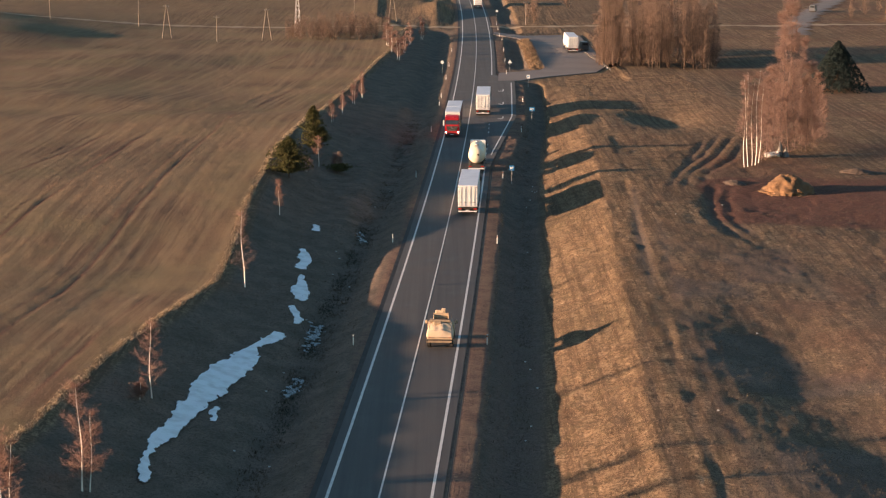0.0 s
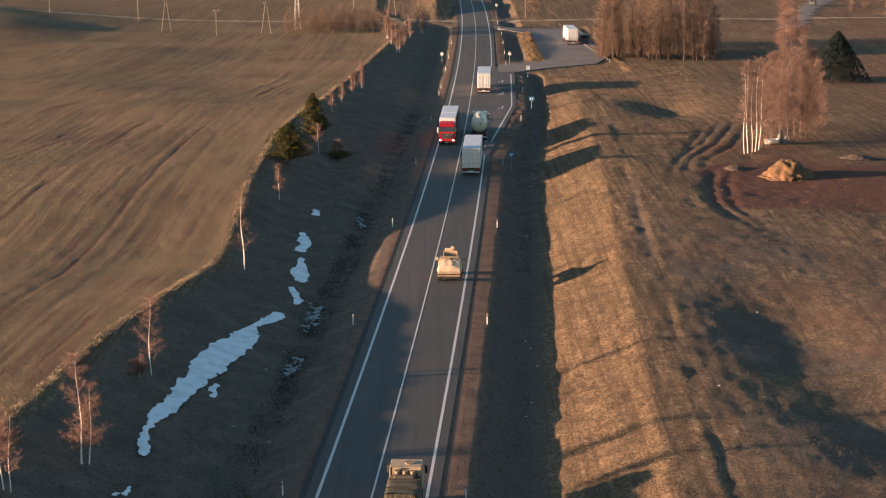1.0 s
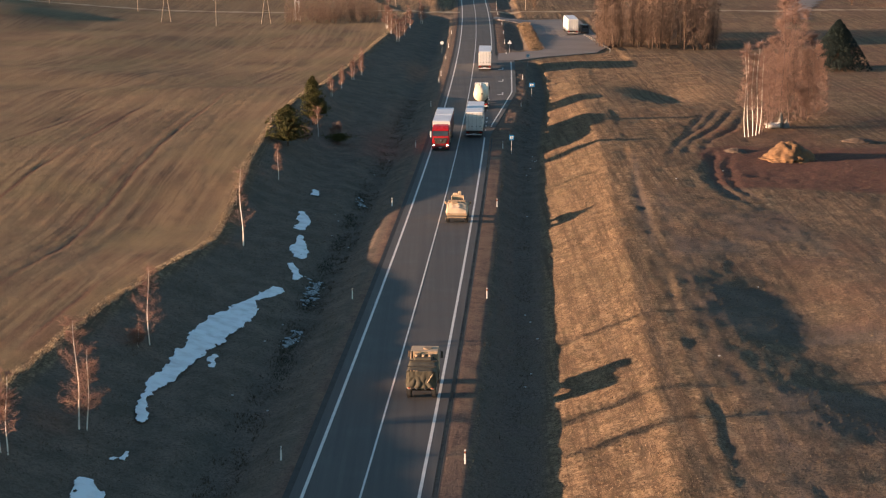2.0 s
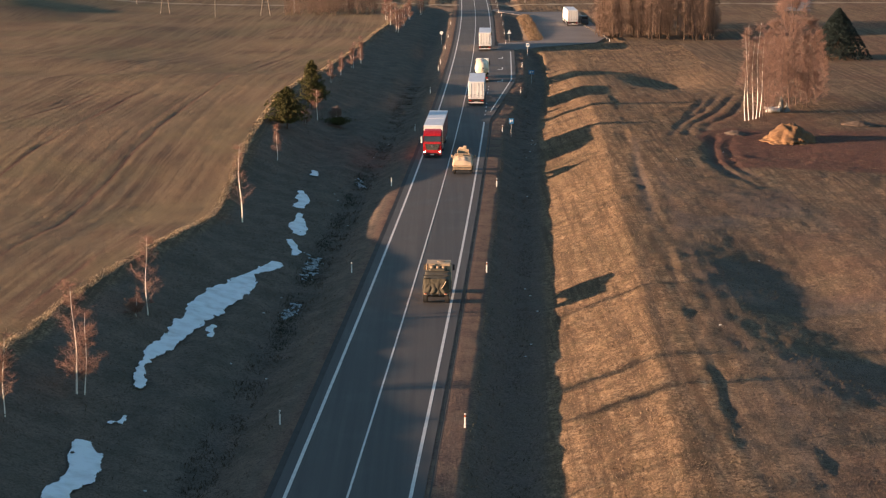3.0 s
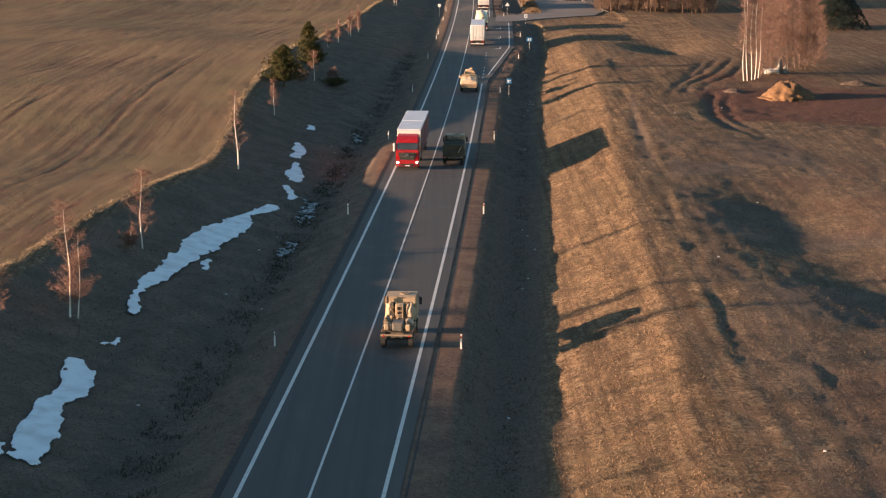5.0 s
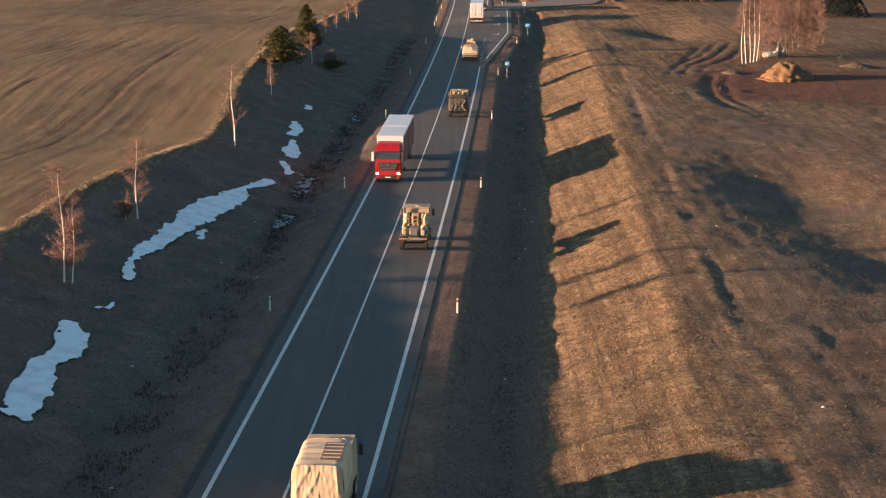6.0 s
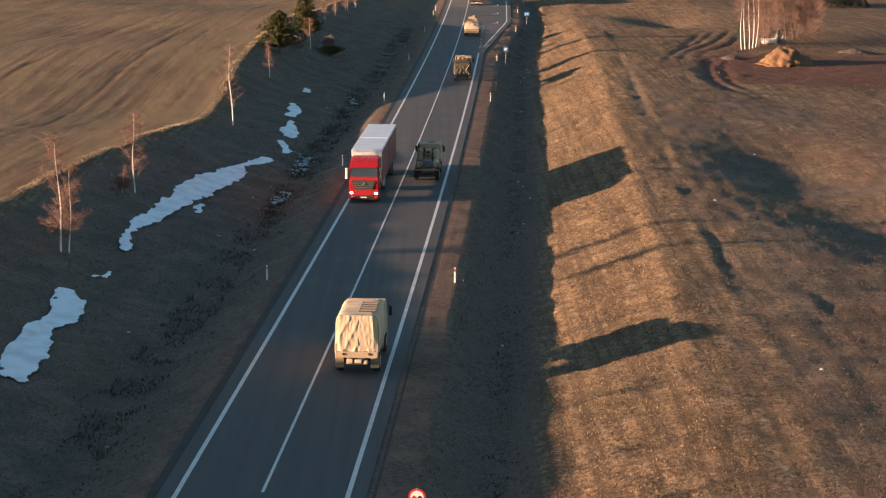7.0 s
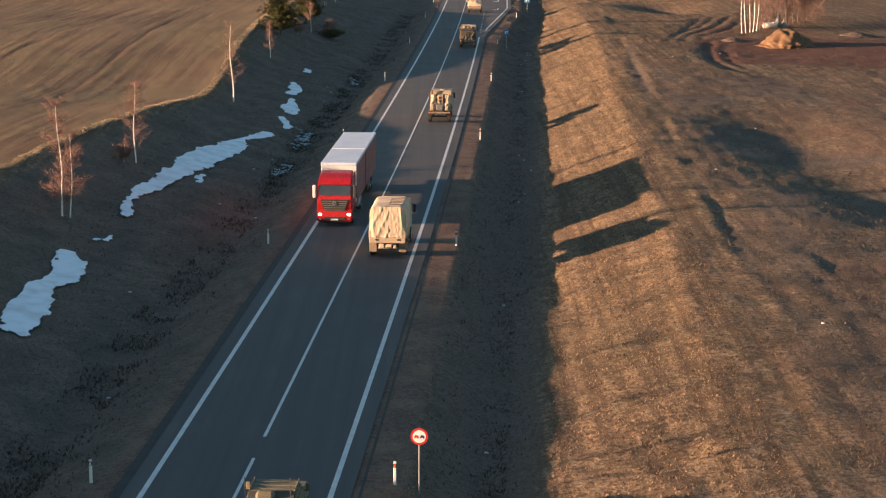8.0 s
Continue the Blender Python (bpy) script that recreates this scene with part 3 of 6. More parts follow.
track("track", [(-330, 545), (-131, 534), (-60, 531), (-14, 530), (4.4, 530)], 4.5, SAND_ROAD, "sandy field road joining the asphalt", 0.12)
track("track", [(13.2, 532), (30, 530), (60, 533), (100, 534), (170, 540)], 4.5, SAND_ROAD, "sandy field road joining the asphalt", 0.12)
track("track", [(96, 500), (104, 535), (116, 580), (131, 625), (150, 690)], 7.0, OLD_ASPHALT, "grey side road in the far field", 0.16)


# ---- grass, snow ----
PALESTRAW = leafy("pale_straw", (0.58, 0.44, 0.28), (0.27, 0.19, 0.115))
MEADOWSTRAW = leafy("meadow_straw", (0.22, 0.168, 0.102), (0.11, 0.082, 0.052))

def tufts(name, spots, height, material, label, blades=3, width=0.03, seed=0, category="grass"):
    """Many small tufts of leaning blades, as one stuff object."""
    rng = random.Random(seed)
    verts, faces = [], []
    zs = ground_many([p[0] for p in spots], [p[1] for p in spots])
    for (x, y), z in zip(spots, zs):
        z = float(z) - 0.05
        h = height * rng.uniform(0.5, 1.35)
        for _ in range(blades):
            a, lean = rng.uniform(0, 6.283), rng.uniform(0.4, 1.7)
            bx, by = x + rng.uniform(-0.3, 0.3), y + rng.uniform(-0.5, 0.5)
            dx, dy = math.cos(a), math.sin(a)
            w = width * rng.uniform(0.6, 1.5)
            k = len(verts)
            verts += [(bx - dy * w, by + dx * w, z), (bx + dy * w, by - dx * w, z), (bx + dx * h * lean, by + dy * h * lean, z + h)]
            faces.append((k, k + 1, k + 2))
    return tagged(soup(name, verts, faces, material), label, category, kind="stuff")


def scatter(n, off0, off1, y0, y1, seed, clump=0.45, near=1.0):
    """Places along the road, denser close by, in uneven clumps."""
    rng = np.random.RandomState(seed)
    y = y0 + (y1 - y0) * rng.rand(n * 3) ** near
    o = off0 + (off1 - off0) * rng.rand(n * 3)
    x = road_x(y) + o
    keep = smooth_noise(x, y, 2.2, seed + 50) > clump
    return list(zip(x[keep][:n].tolist(), y[keep][:n].tolist()))


def edge_spots(n, a, b, seed):
    rng = np.random.RandomState(seed)
    y = 50 + 470 * rng.rand(n) ** 1.5
    return list(zip((road_x(y) + np.interp(y, EDGE_Y, EDGE_X) + a + (b - a) * rng.rand(n)).tolist(), y.tolist()))


tufts("weeds", scatter(3000, -11.6, -8.8, 60, 330, 24, 0.45, 1.4), 0.20, WEED, "dark rank weeds along the ditch bottom", seed=24, width=0.04)
tufts("weeds", scatter(1500, 9.3, 10.6, 60, 330, 25, 0.45, 1.4), 0.14, WEED, "dark rank weeds along the ditch bottom", seed=25, width=0.04)
tufts("dry_grass", scatter(44000, 12.6, 22, 50, 330, 11, 0.12, 1.6), 0.085, STRAW, "bleached dry grass tufts on the sunlit bank", seed=1)
tufts("dry_grass", scatter(26000, 21, 60, 60, 330, 12, 0.25, 1.4), 0.10, MEADOWSTRAW, "bleached dry grass tufts over the rough meadow", seed=2)
tufts("weeds", scatter(20000, 15, 56, 60, 300, 13, 0.3, 1.4), 0.15, WEED, "dark withered weeds among the meadow grass", seed=3)
tufts("weeds", scatter(9000, -24, -6.5, 50, 330, 14, 0.3, 1.4), 0.13, WEED, "dark withered weeds on the left slope", seed=4)
tufts("weeds", scatter(4500, 6.6, 12, 50, 370, 15, 0.3, 1.4), 0.12, WEED, "dark withered weeds in the roadside ditch", seed=5)
tufts("dry_grass", edge_spots(12000, -0.3, 0.25, 16), 0.14, PALESTRAW, "bleached straw along the field's edge", seed=6, width=0.03)
tufts("dry_grass", scatter(1600, 6.0, 6.9, 50, 330, 17, 0.45, 1.4), 0.07, STRAW, "short dry grass on the gravel shoulder", seed=7)
tufts("dry_grass", [(21 + random.uniform(-1.5, 1.5), random.uniform(412, 488)) for _ in range(1500)], 0.4, STRAW, "dry grass on the mound by the lot", seed=8, width=0.1)
tufts("dry_grass", scatter(5000, 20, 46, 330, 402, 18, 0.35), 0.16, STRAW, "dry grass beside the parking lot", seed=9, width=0.05)


REED = leafy("wet_green_reeds", (0.05, 0.055, 0.034), (0.022, 0.028, 0.02))
ICE = mat("grey_slush", (0.36, 0.40, 0.42), (0.20, 0.21, 0.21), 0.5, scale=1.5, fine=7, bumps=0.4, dist=0.05)


def snow_patch(spine, name="snow_patch", material=None, label="melting patch of old snow in the shaded hollow", slush=False):
    """A melting patch along a line of (x, y, half width), with a ragged rim."""
    x0, x1 = min(p[0] - p[2] for p in spine) - 0.8, max(p[0] + p[2] for p in spine) + 0.8
    y0, y1 = min(p[1] - p[2] for p in spine) - 2.0, max(p[1] + p[2] for p in spine) + 2.0
    d = 0.08
    xs, ys = np.arange(x0, x1, d), np.arange(y0, y1, d * 1.5)
    X, Y = np.meshgrid(xs, ys)
    F = np.full(X.shape, -9.0)
    segs = list(zip(spine, spine[1:])) or [(spine[0], spine[0])]
    for (ax, ay, ar), (bx, by, br) in segs:
        L = max((bx - ax) ** 2 + (by - ay) ** 2, 1e-6)
        t = np.clip(((X - ax) * (bx - ax) + (Y - ay) * (by - ay)) / L, 0, 1)
        r = ar + (br - ar) * t
        F = np.maximum(F, r - np.hypot(X - ax - t * (bx - ax), (Y - ay - t * (by - ay)) * 0.6))
    F = F + (smooth_noise(X, Y * 0.45, 0.34, 21) - 0.5) * 0.42 + (smooth_noise(X, Y * 0.4, 1.1, 22) - 0.5) * 0.5
    if slush:
        F = F - 0.42 + (smooth_noise(X, Y * 0.6, 0.3, 25) - 0.35) * 1.3
    inside = F > 0
    G = ground_many(X.ravel(), Y.ravel()).reshape(X.shape)
    S = G.copy()
    for _ in range(220):
        S[1:-1, 1:-1] = (S[:-2, 1:-1] + S[2:, 1:-1] + S[1:-1, :-2] + S[1:-1, 2:]) / 4
    G = np.maximum(S + 0.10, G + 0.015) if not slush else G + 0.02
    for _ in range(14):
        G[1:-1, 1:-1] = (G[:-2, 1:-1] + G[2:, 1:-1] + G[1:-1, :-2] + G[1:-1, 2:]) / 4
    index, verts, faces = {}, [], []

    def vert(i, j):
        if (i, j) not in index:
            index[(i, j)] = len(verts)
            verts.append((X[i, j], Y[i, j], G[i, j] - 0.05 + 0.09 * min(max(F[i, j] + 0.1, 0) / 0.3, 1)))
        return index[(i, j)]

    if not slush:
        # keep the largest connected piece alone
        label_of, best, size, mark = np.zeros(X.shape, int), 0, 0, 0
        for i0, j0 in zip(*np.nonzero(inside)):
            if label_of[i0, j0]:
                continue
            mark, count, todo = mark + 1, 0, [(i0, j0)]
            label_of[i0, j0] = mark
            while todo:
                i, j = todo.pop()
                count += 1
                for a, b in ((i + 1, j), (i - 1, j), (i, j + 1), (i, j - 1)):
                    if 0 <= a < len(ys) and 0 <= b < len(xs) and inside[a, b] and not label_of[a, b]:
                        label_of[a, b] = mark
                        todo.append((a, b))
            if count > size:
                best, size = mark, count
        inside = inside & (label_of == best)
    for i in range(len(ys) - 1):
        for j in range(len(xs) - 1):
            if int(inside[i, j]) + int(inside[i + 1, j]) + int(inside[i, j + 1]) + int(inside[i + 1, j + 1]) >= 3:
                faces.append((vert(i, j), vert(i, j + 1), vert(i + 1, j + 1), vert(i + 1, j)))
    ob = soup(name, verts, faces, material or SNOW, smooth=True)
    if slush:
        return tagged(ob, label, "ice", kind="stuff")
    return tagged(ob, label, "snow", "snow patches")


snow_patch([(-16.55, 161.9, 0.7), (-17.3, 159.3, 0.72), (-18.3, 156.5, 0.5), (-18.7, 152.5, 1.15), (-19.7, 147, 1.55), (-20.5, 141.8, 1.5), (-21.2, 137, 1.05), (-21.8, 132, 0.95), (-22.1, 128.4, 0.85), (-22.75, 125.4, 0.42), (-22.95, 122.8, 0.4), (-22.9, 120.6, 0.62), (-22.35, 117.4, 0.62)])
snow_patch([(-19.35, 136.4, 0.3), (-19.2, 134.6, 0.26), (-19.1, 132.8, 0.24)])
snow_patch([(-17.0, 201.5, 0.5), (-16.3, 196, 0.75), (-16.5, 191.9, 0.6)])
snow_patch([(-16.2, 188.2, 0.35), (-15.95, 184.3, 0.6), (-15.75, 180.3, 1.0), (-15.6, 178.0, 0.7)])
snow_patch([(-15.85, 173.4, 0.5), (-15.45, 170.8, 0.55), (-15.15, 168.8, 0.4)])
snow_patch([(-16.5, 216.6, 0.3), (-16.3, 213.8, 0.42)])
snow_patch([(-22.7, 107.9, 0.32), (-22.2, 108.3, 0.36), (-22.1, 109.4, 0.25)])
snow_patch([(-23.4, 102.3, 0.55), (-23.0, 99.4, 0.95), (-22.8, 96.5, 1.05), (-23.3, 94.0, 0.75), (-23.2, 91.6, 0.95), (-22.9, 88, 1.15), (-22.6, 84.8, 1.0), (-22.1, 82.9, 0.45)])
snow_patch([(-25.4, 86.6, 0.5), (-24.9, 84, 0.7), (-24.6, 81.5, 0.5)])
for x, y in ((-13.2, 168), (-13.3, 164.5), (-13.4, 160), (-13.7, 149), (-13.8, 145.5), (-13.9, 142), (-10.8, 219), (-10.6, 215), (-11.6, 204), (-12.2, 190), (-12.8, 178), (-14.0, 136)):
    tufts("weeds", [(x + random.gauss(0, 0.5), y + random.gauss(0, 2.2)) for _ in range(170)], 0.17, REED, "matted dark green reeds in the ditch", seed=int(y))
for line in ([(-13.1, 169.3, 0.75), (-13.3, 165.0, 0.8), (-13.5, 160.0, 0.6)], [(-13.6, 149.5, 0.55), (-13.9, 145.0, 0.6)], [(-10.8, 219, 0.6), (-10.5, 214.5, 0.6)]):
    snow_patch(line, "ice_patch", ICE, "broken grey slush between reeds in the ditch", True)


# ---- trees ----
def tube(verts, faces, pts, radii, n=5):
    k = len(verts)
    for i, (p, r) in enumerate(zip(pts, radii)):
        for s in range(n):
            a = 6.2832 * s / n
            verts.append((p[0] + r * math.cos(a), p[1] + r * math.sin(a), p[2]))
        if i:
            for s in range(n):
                t = (s + 1) % n
                faces.append((k + (i - 1) * n + s, k + (i - 1) * n + t, k + i * n + t, k + i * n + s))


def twig_blade(verts, faces, a, b, w, rng):
    d = b - a
    side = d.cross(Vector((rng.uniform(-1, 1), rng.uniform(-1, 1), rng.uniform(-1, 1))))
    if side.length < 1e-5:
        return
    side = side.normalized() * w
    k = len(verts)
    verts += [tuple(a - side), tuple(a + side), tuple(b)]
    faces.append((k, k + 1, k + 2))


def bare_tree(name, h, spread, seed, stems=1, bark=None, twig=None, dense=1.0, w=0.012, low=0.22, girth=0.0095, fuzz=1.0):
    """A leafless tree: tapered stems, limbs that rise and droop, a haze of twigs."""
    rng = random.Random(seed)
    tree = new(name)
    lv, lf, wv, wf = [], [], [], []
    for s in range(stems):
        hh = h * (1 if s == 0 else rng.uniform(0.72, 0.95))
        a0 = rng.uniform(0, 6.283) if stems != 2 else math.pi * (s + 1)
        lean = (0.03 if stems < 3 else 0.09) * hh
        base_p = Vector((math.cos(a0), math.sin(a0), 0)) * (0.0 if s == 0 else 0.09 * hh)
        n = 14
        pts, rad = [], []
        for i in range(n + 1):
            f = i / n
            pts.append(base_p + Vector((math.cos(a0) * lean * f + math.sin(f * 7 + seed) * 0.012 * hh, math.sin(a0) * lean * f + math.cos(f * 6 + seed) * 0.010 * hh, hh * f - 0.15)))
            rad.append(max(girth * hh * (1 - f) ** 0.8, 0.012))
        tv, tf = [], []
        tube(tv, tf, pts, rad, 7)
        trunk = soup("trunk", tv, tf, bark or BARK, tree, True)
        for b in range(int(hh * 4.2 * dense)):
            f = rng.uniform(low, 0.97)
            i = min(int(f * n), n - 1)
            p = pts[i].lerp(pts[i + 1], f * n - i)
            a = rng.uniform(0, 6.283)
            length = spread * (0.35 + 0.9 * (1 - f)) * rng.uniform(0.6, 1.1)
            rise = rng.uniform(0.6, 1.6)
            bp = [p]
            for q in range(1, 5):
                g = q / 4
                bp.append(p + Vector((math.cos(a) * length * g, math.sin(a) * length * g, length * rise * g * (1 - 0.28 * g))) + Vector((rng.uniform(-1, 1), rng.uniform(-1, 1), rng.uniform(-1, 1))) * 0.05 * length)
            r0 = max(rad[i] * 0.33, 0.012)
            tube(lv, lf, bp, [r0, r0 * 0.75, r0 * 0.5, r0 * 0.33, 0.006], 4)
            for _ in range(int((11 * dense + 2) * fuzz)):
                g = rng.uniform(0.2, 1.0) * 4
                q = min(int(g), 3)
                c = bp[q].lerp(bp[q + 1], g - q)
                d = Vector((rng.gauss(0, 1), rng.gauss(0, 1), rng.uniform(-0.2, 1.3))).normalized() * rng.uniform(0.35, 0.95) * (0.25 + 0.05 * hh)
                twig_blade(wv, wf, c, c + d, w * 1.3, rng)
                for _ in range(3):
                    e = c + d * rng.uniform(0.25, 0.9)
                    d2 = (d.normalized() + Vector((rng.gauss(0, 0.6), rng.gauss(0, 0.6), rng.gauss(0, 0.6)))) * rng.uniform(0.15, 0.45) * (0.4 + 0.04 * hh)
                    twig_blade(wv, wf, e, e + d2, w, rng)
    tagged(soup("branching", lv, lf, TRUNK if bark else PINKBARK, tree), kind="stuff")
    tagged(soup("crown", wv, wf, twig or TWIG, tree), kind="stuff")
    return tree


def conifer(name, h, r, seed, needle, clumps=260, pointed=False):
    rng = random.Random(seed)
    tree = new(name)
    tv, tf = [], []
    tube(tv, tf, [(0, 0, -0.2), (0.05, 0, h * 0.5), (0, 0.04, h * 0.95)], [0.022 * h, 0.014 * h, 0.01], 7)
    soup("trunk", tv, tf, TRUNK, tree, True)
    lv, lf, nv, nf = [], [], [], []
    for c in range(clumps):
        f = rng.uniform(0.06, 1.0) ** (0.9 if pointed else 0.75)
        reach = r * ((1 - f) ** 0.85 if pointed else (1 - f ** 2.4) * (0.55 + 0.45 * rng.random()) * (1 + 0.35 * math.sin(c * 2.4))) + 0.1
        a = rng.uniform(0, 6.283)
        tip = Vector((math.cos(a) * reach, math.sin(a) * reach, h * f + (-0.12 if pointed else 0.25) * reach))
        root = Vector((0, 0, h * f))
        tube(lv, lf, [root, root.lerp(tip, 0.5), tip], [0.03, 0.02, 0.008], 3)
        for g in (1.0, 0.75, 0.5, 0.3):
            p = root.lerp(tip, g)
            for _ in range(20):
                d = Vector((rng.gauss(0, 1), rng.gauss(0, 1), rng.gauss(0.5, 0.9))).normalized() * rng.uniform(0.15, 0.4) * (0.5 + 0.09 * h)
                twig_blade(nv, nf, p, p + d, 0.045, rng)
    tagged(soup("branching", lv, lf, TRUNK, tree), kind="stuff")
    tagged(soup("crown", nv, nf, needle, tree), kind="stuff")
    return tree


def place(tree, x, y, label, category="tree", group="", turn=0, scale=1.0, copy=False):
    m = on_ground(x, y, turn, 0.05)
    if copy:
        ob = copy_thing(tree, m)
    else:
        ob = tree
        ob.matrix_basis = m
    if scale != 1.0:
        ob.scale = (scale, scale, scale)
    return tagged(ob, label, category, group)


slope_birch = bare_tree("birch_tree", 8.4, 1.5, 3, dense=0.85, low=0.14, w=0.007, fuzz=1.4)
place(slope_birch, -21.5, 178.6, "slender leafless white-barked birch below the field's edge", group="slope birches", turn=140)
place(bare_tree("birch_tree", 6.7, 1.35, 8, dense=1.2, low=0.08, w=0.007, fuzz=1.8), -24.6, 135.2, "slender leafless birch with reddish twigs on the slope", group="slope birches")
place(bare_tree("birch_tree", 8.0, 1.6, 5, stems=2, dense=1.2, low=0.12, w=0.0075, fuzz=2.0), -25.7, 111.9, "leafless birch in two stems with reddish twigs", group="slope birches", turn=30)
place(bare_tree("birch_tree", 4.6, 0.75, 13, dense=1.3), -21.1, 216.5, "small leafless birch on the shaded slope", group="slope birches")
place(bare_tree("birch_tree", 6.0, 1.3, 14, stems=2, dense=1.2, w=0.014), -29.2, 103, "leafless birch with reddish twigs by the field's edge", group="slope birches")
place(bare_tree("shrub", 1.6, 0.9, 15, stems=3, dense=2.0, low=0.1), -25.3, 133.6, "small reddish leafless shrub at a birch's foot", "shrub")
place(slope_birch, -27.5, 88, "slender leafless birch on the near slope", group="slope birches", copy=True, turn=30)
place(slope_birch, -30.5, 72, "slender leafless birch on the near slope", group="slope birches", copy=True, turn=200, scale=1.1)
for i, (x, y, s) in enumerate(((-30.5, 62, 1.0), (-31, 55, 1.2), (-33, 47, 0.9), (-31.5, 80, 0.9))):
    place(slope_birch, x, y, "slender leafless birch on the near slope", group="slope birches", copy=True, turn=70 * i, scale=s)
pine = conifer("pine_tree", 5.6, 2.7, 4, NEEDLE, 420)
place(pine, -21.8, 240, "bushy yellowish-green young pine at the field's edge", group="young pines")
place(conifer("pine_tree", 7.2, 2.1, 9, NEEDLE, 230), -20.2, 266, "taller thin yellowish-green pine at the field's edge", group="young pines")
place(pine, -19.6, 276, "small green young pine behind the others", group="young pines", copy=True, turn=90, scale=0.5)
place(bare_tree("shrub", 2.4, 1.2, 23, stems=4, dense=2.0, low=0.1, twig=GREYTWIG), -16.5, 261, "low brown leafless shrub on the shaded slope", "shrub")
place(conifer("juniper", 1.3, 2.3, 12, NEEDLE, 120), -15.8, 257.5, "low dark evergreen juniper on the shaded slope", "shrub")
place(bare_tree("birch_tree", 4.6, 1.1, 19, dense=1.3, w=0.012), -18.9, 258, "small leafless birch before the pines", group="slope birches")
place(bare_tree("shrub", 2.0, 1.2, 24, stems=4, dense=2.0, low=0.1, twig=GREYTWIG), -20.2, 250, "low brown leafless shrub beside the pine", "shrub")

far_birch = bare_tree("birch_tree", 7.0, 1.3, 31, stems=2, dense=1.3, w=0.016, low=0.1)
for i, (x, y, s) in enumerate(((-11.5, 428, 1.0), (-13.2, 440, 0.9), (-10.0, 446, 0.8), (-14.5, 455, 1.05), (-9.3, 470, 0.85), (-6.5, 489, 0.9), (-18.6, 318, 0.6), (-17.2, 334, 0.7), (-16.3, 346, 0.75), (-19.5, 300, 0.55))):
    place(far_birch, x, y, "leafless young birch with reddish twigs on the verge", group="verge birches", turn=i * 77, scale=s, copy=i > 0)

grove = [bare_tree("birch_tree", h, sp, sd, dense=d, w=0.014, low=lo, girth=0.0052, fuzz=fz, bark=bk, twig=GROVETWIG) for h, sp, sd, d, lo, fz, bk in
         ((13, 1.3, 41, 0.8, 0.3, 1.2, None), (12, 1.9, 42, 1.2, 0.02, 2.0, DARKBARK), (24, 1.9, 43, 0.8, 0.05, 2.2, DARKBARK), (6, 1.6, 44, 1.3, 0.0, 1.6, DARKBARK))]
GROVE = ((43.7, 256.4, 0, 1.0), (44.2, 256.9, 0, 1.08), (44.9, 257.6, 0, 0.95), (45.5, 258.2, 0, 1.1), (46.4, 260, 0, 0.9), (47.2, 262, 1, 0.95), (48.6, 265, 1, 1.05), (50.0, 268.5, 1, 1.15), (51.6, 271, 2, 0.82),
         (53.2, 273, 2, 0.98), (54.6, 276, 2, 0.95), (52.4, 276, 2, 0.9), (56.0, 279, 2, 0.72), (56.2, 274, 1, 1.0), (57.8, 280, 1, 1.1), (59.2, 283, 1, 0.95), (55.2, 272.5, 3, 0.9), (57.4, 275.5, 3, 1.0),
         (53.0, 270.6, 3, 0.6), (61.0, 286, 1, 0.75))
for i, (x, y, k, s) in enumerate(GROVE):
    first = i == GROVE.index(next(g for g in GROVE if g[2] == k))
    if k == 3:
        place(grove[k], x, y, "low reddish-brown thicket bush below the grove", "bush", "grove bushes", i * 53, s, not first)
    else:
        place(grove[k], x, y, "tall leafless birch of a dense reddish grove" if k else "white-stemmed birch at the front of the grove", group="birch grove", turn=i * 53, scale=s, copy=not first)

wood = [bare_tree("tree", h, sp, sd, bark=TRUNK, twig=DARKLEAF, dense=0.85, w=0.014, low=0.03, stems=st, girth=0.008, fuzz=1.2) for h, sp, sd, st in ((16, 1.7, 51, 1), (14, 1.6, 52, 2), (9, 1.8, 53, 2))]
rng = random.Random(77)
used = set()
for i in range(100):
    k = i % 2 if i % 5 else 2
    x, y = rng.uniform(36, 64), rng.uniform(414, 452)
    if x < 41:
        y = rng.uniform(414, 424)
    place(wood[k], x, y, "bare brown tree in the thicket by the lot", group="thicket trees", turn=rng.uniform(0, 360), scale=rng.uniform(0.85, 1.2), copy=k in used)
    used.add(k)
for i in range(72):
    x, y = (rng.uniform(-42, -17), rng.uniform(476, 500)) if i < 68 else (rng.uniform(22, 32), rng.uniform(548, 575))
    place(wood[2], x, y, "bare brown bush in a row by the field road", "bush", "field bushes", rng.uniform(0, 360), rng.uniform(0.45, 0.75), True)
for x, y, s in ((27, 545, 1.0), (52, 560, 1.1), (60, 540, 0.8), (71, 520, 0.7), (125, 560, 0.7), (133, 575, 0.8), (141, 590, 0.7), (118, 610, 0.7), (40, 600, 1)):
    place(wood[1], x, y, "bare brown tree standing in the far field", group="far trees", turn=x * 9, scale=s, copy=True)
place(conifer("spruce_tree", 10.0, 7.4, 61, DARKNEEDLE, 1000, True), 80.6, 368, "dark conical spruce standing in the meadow")

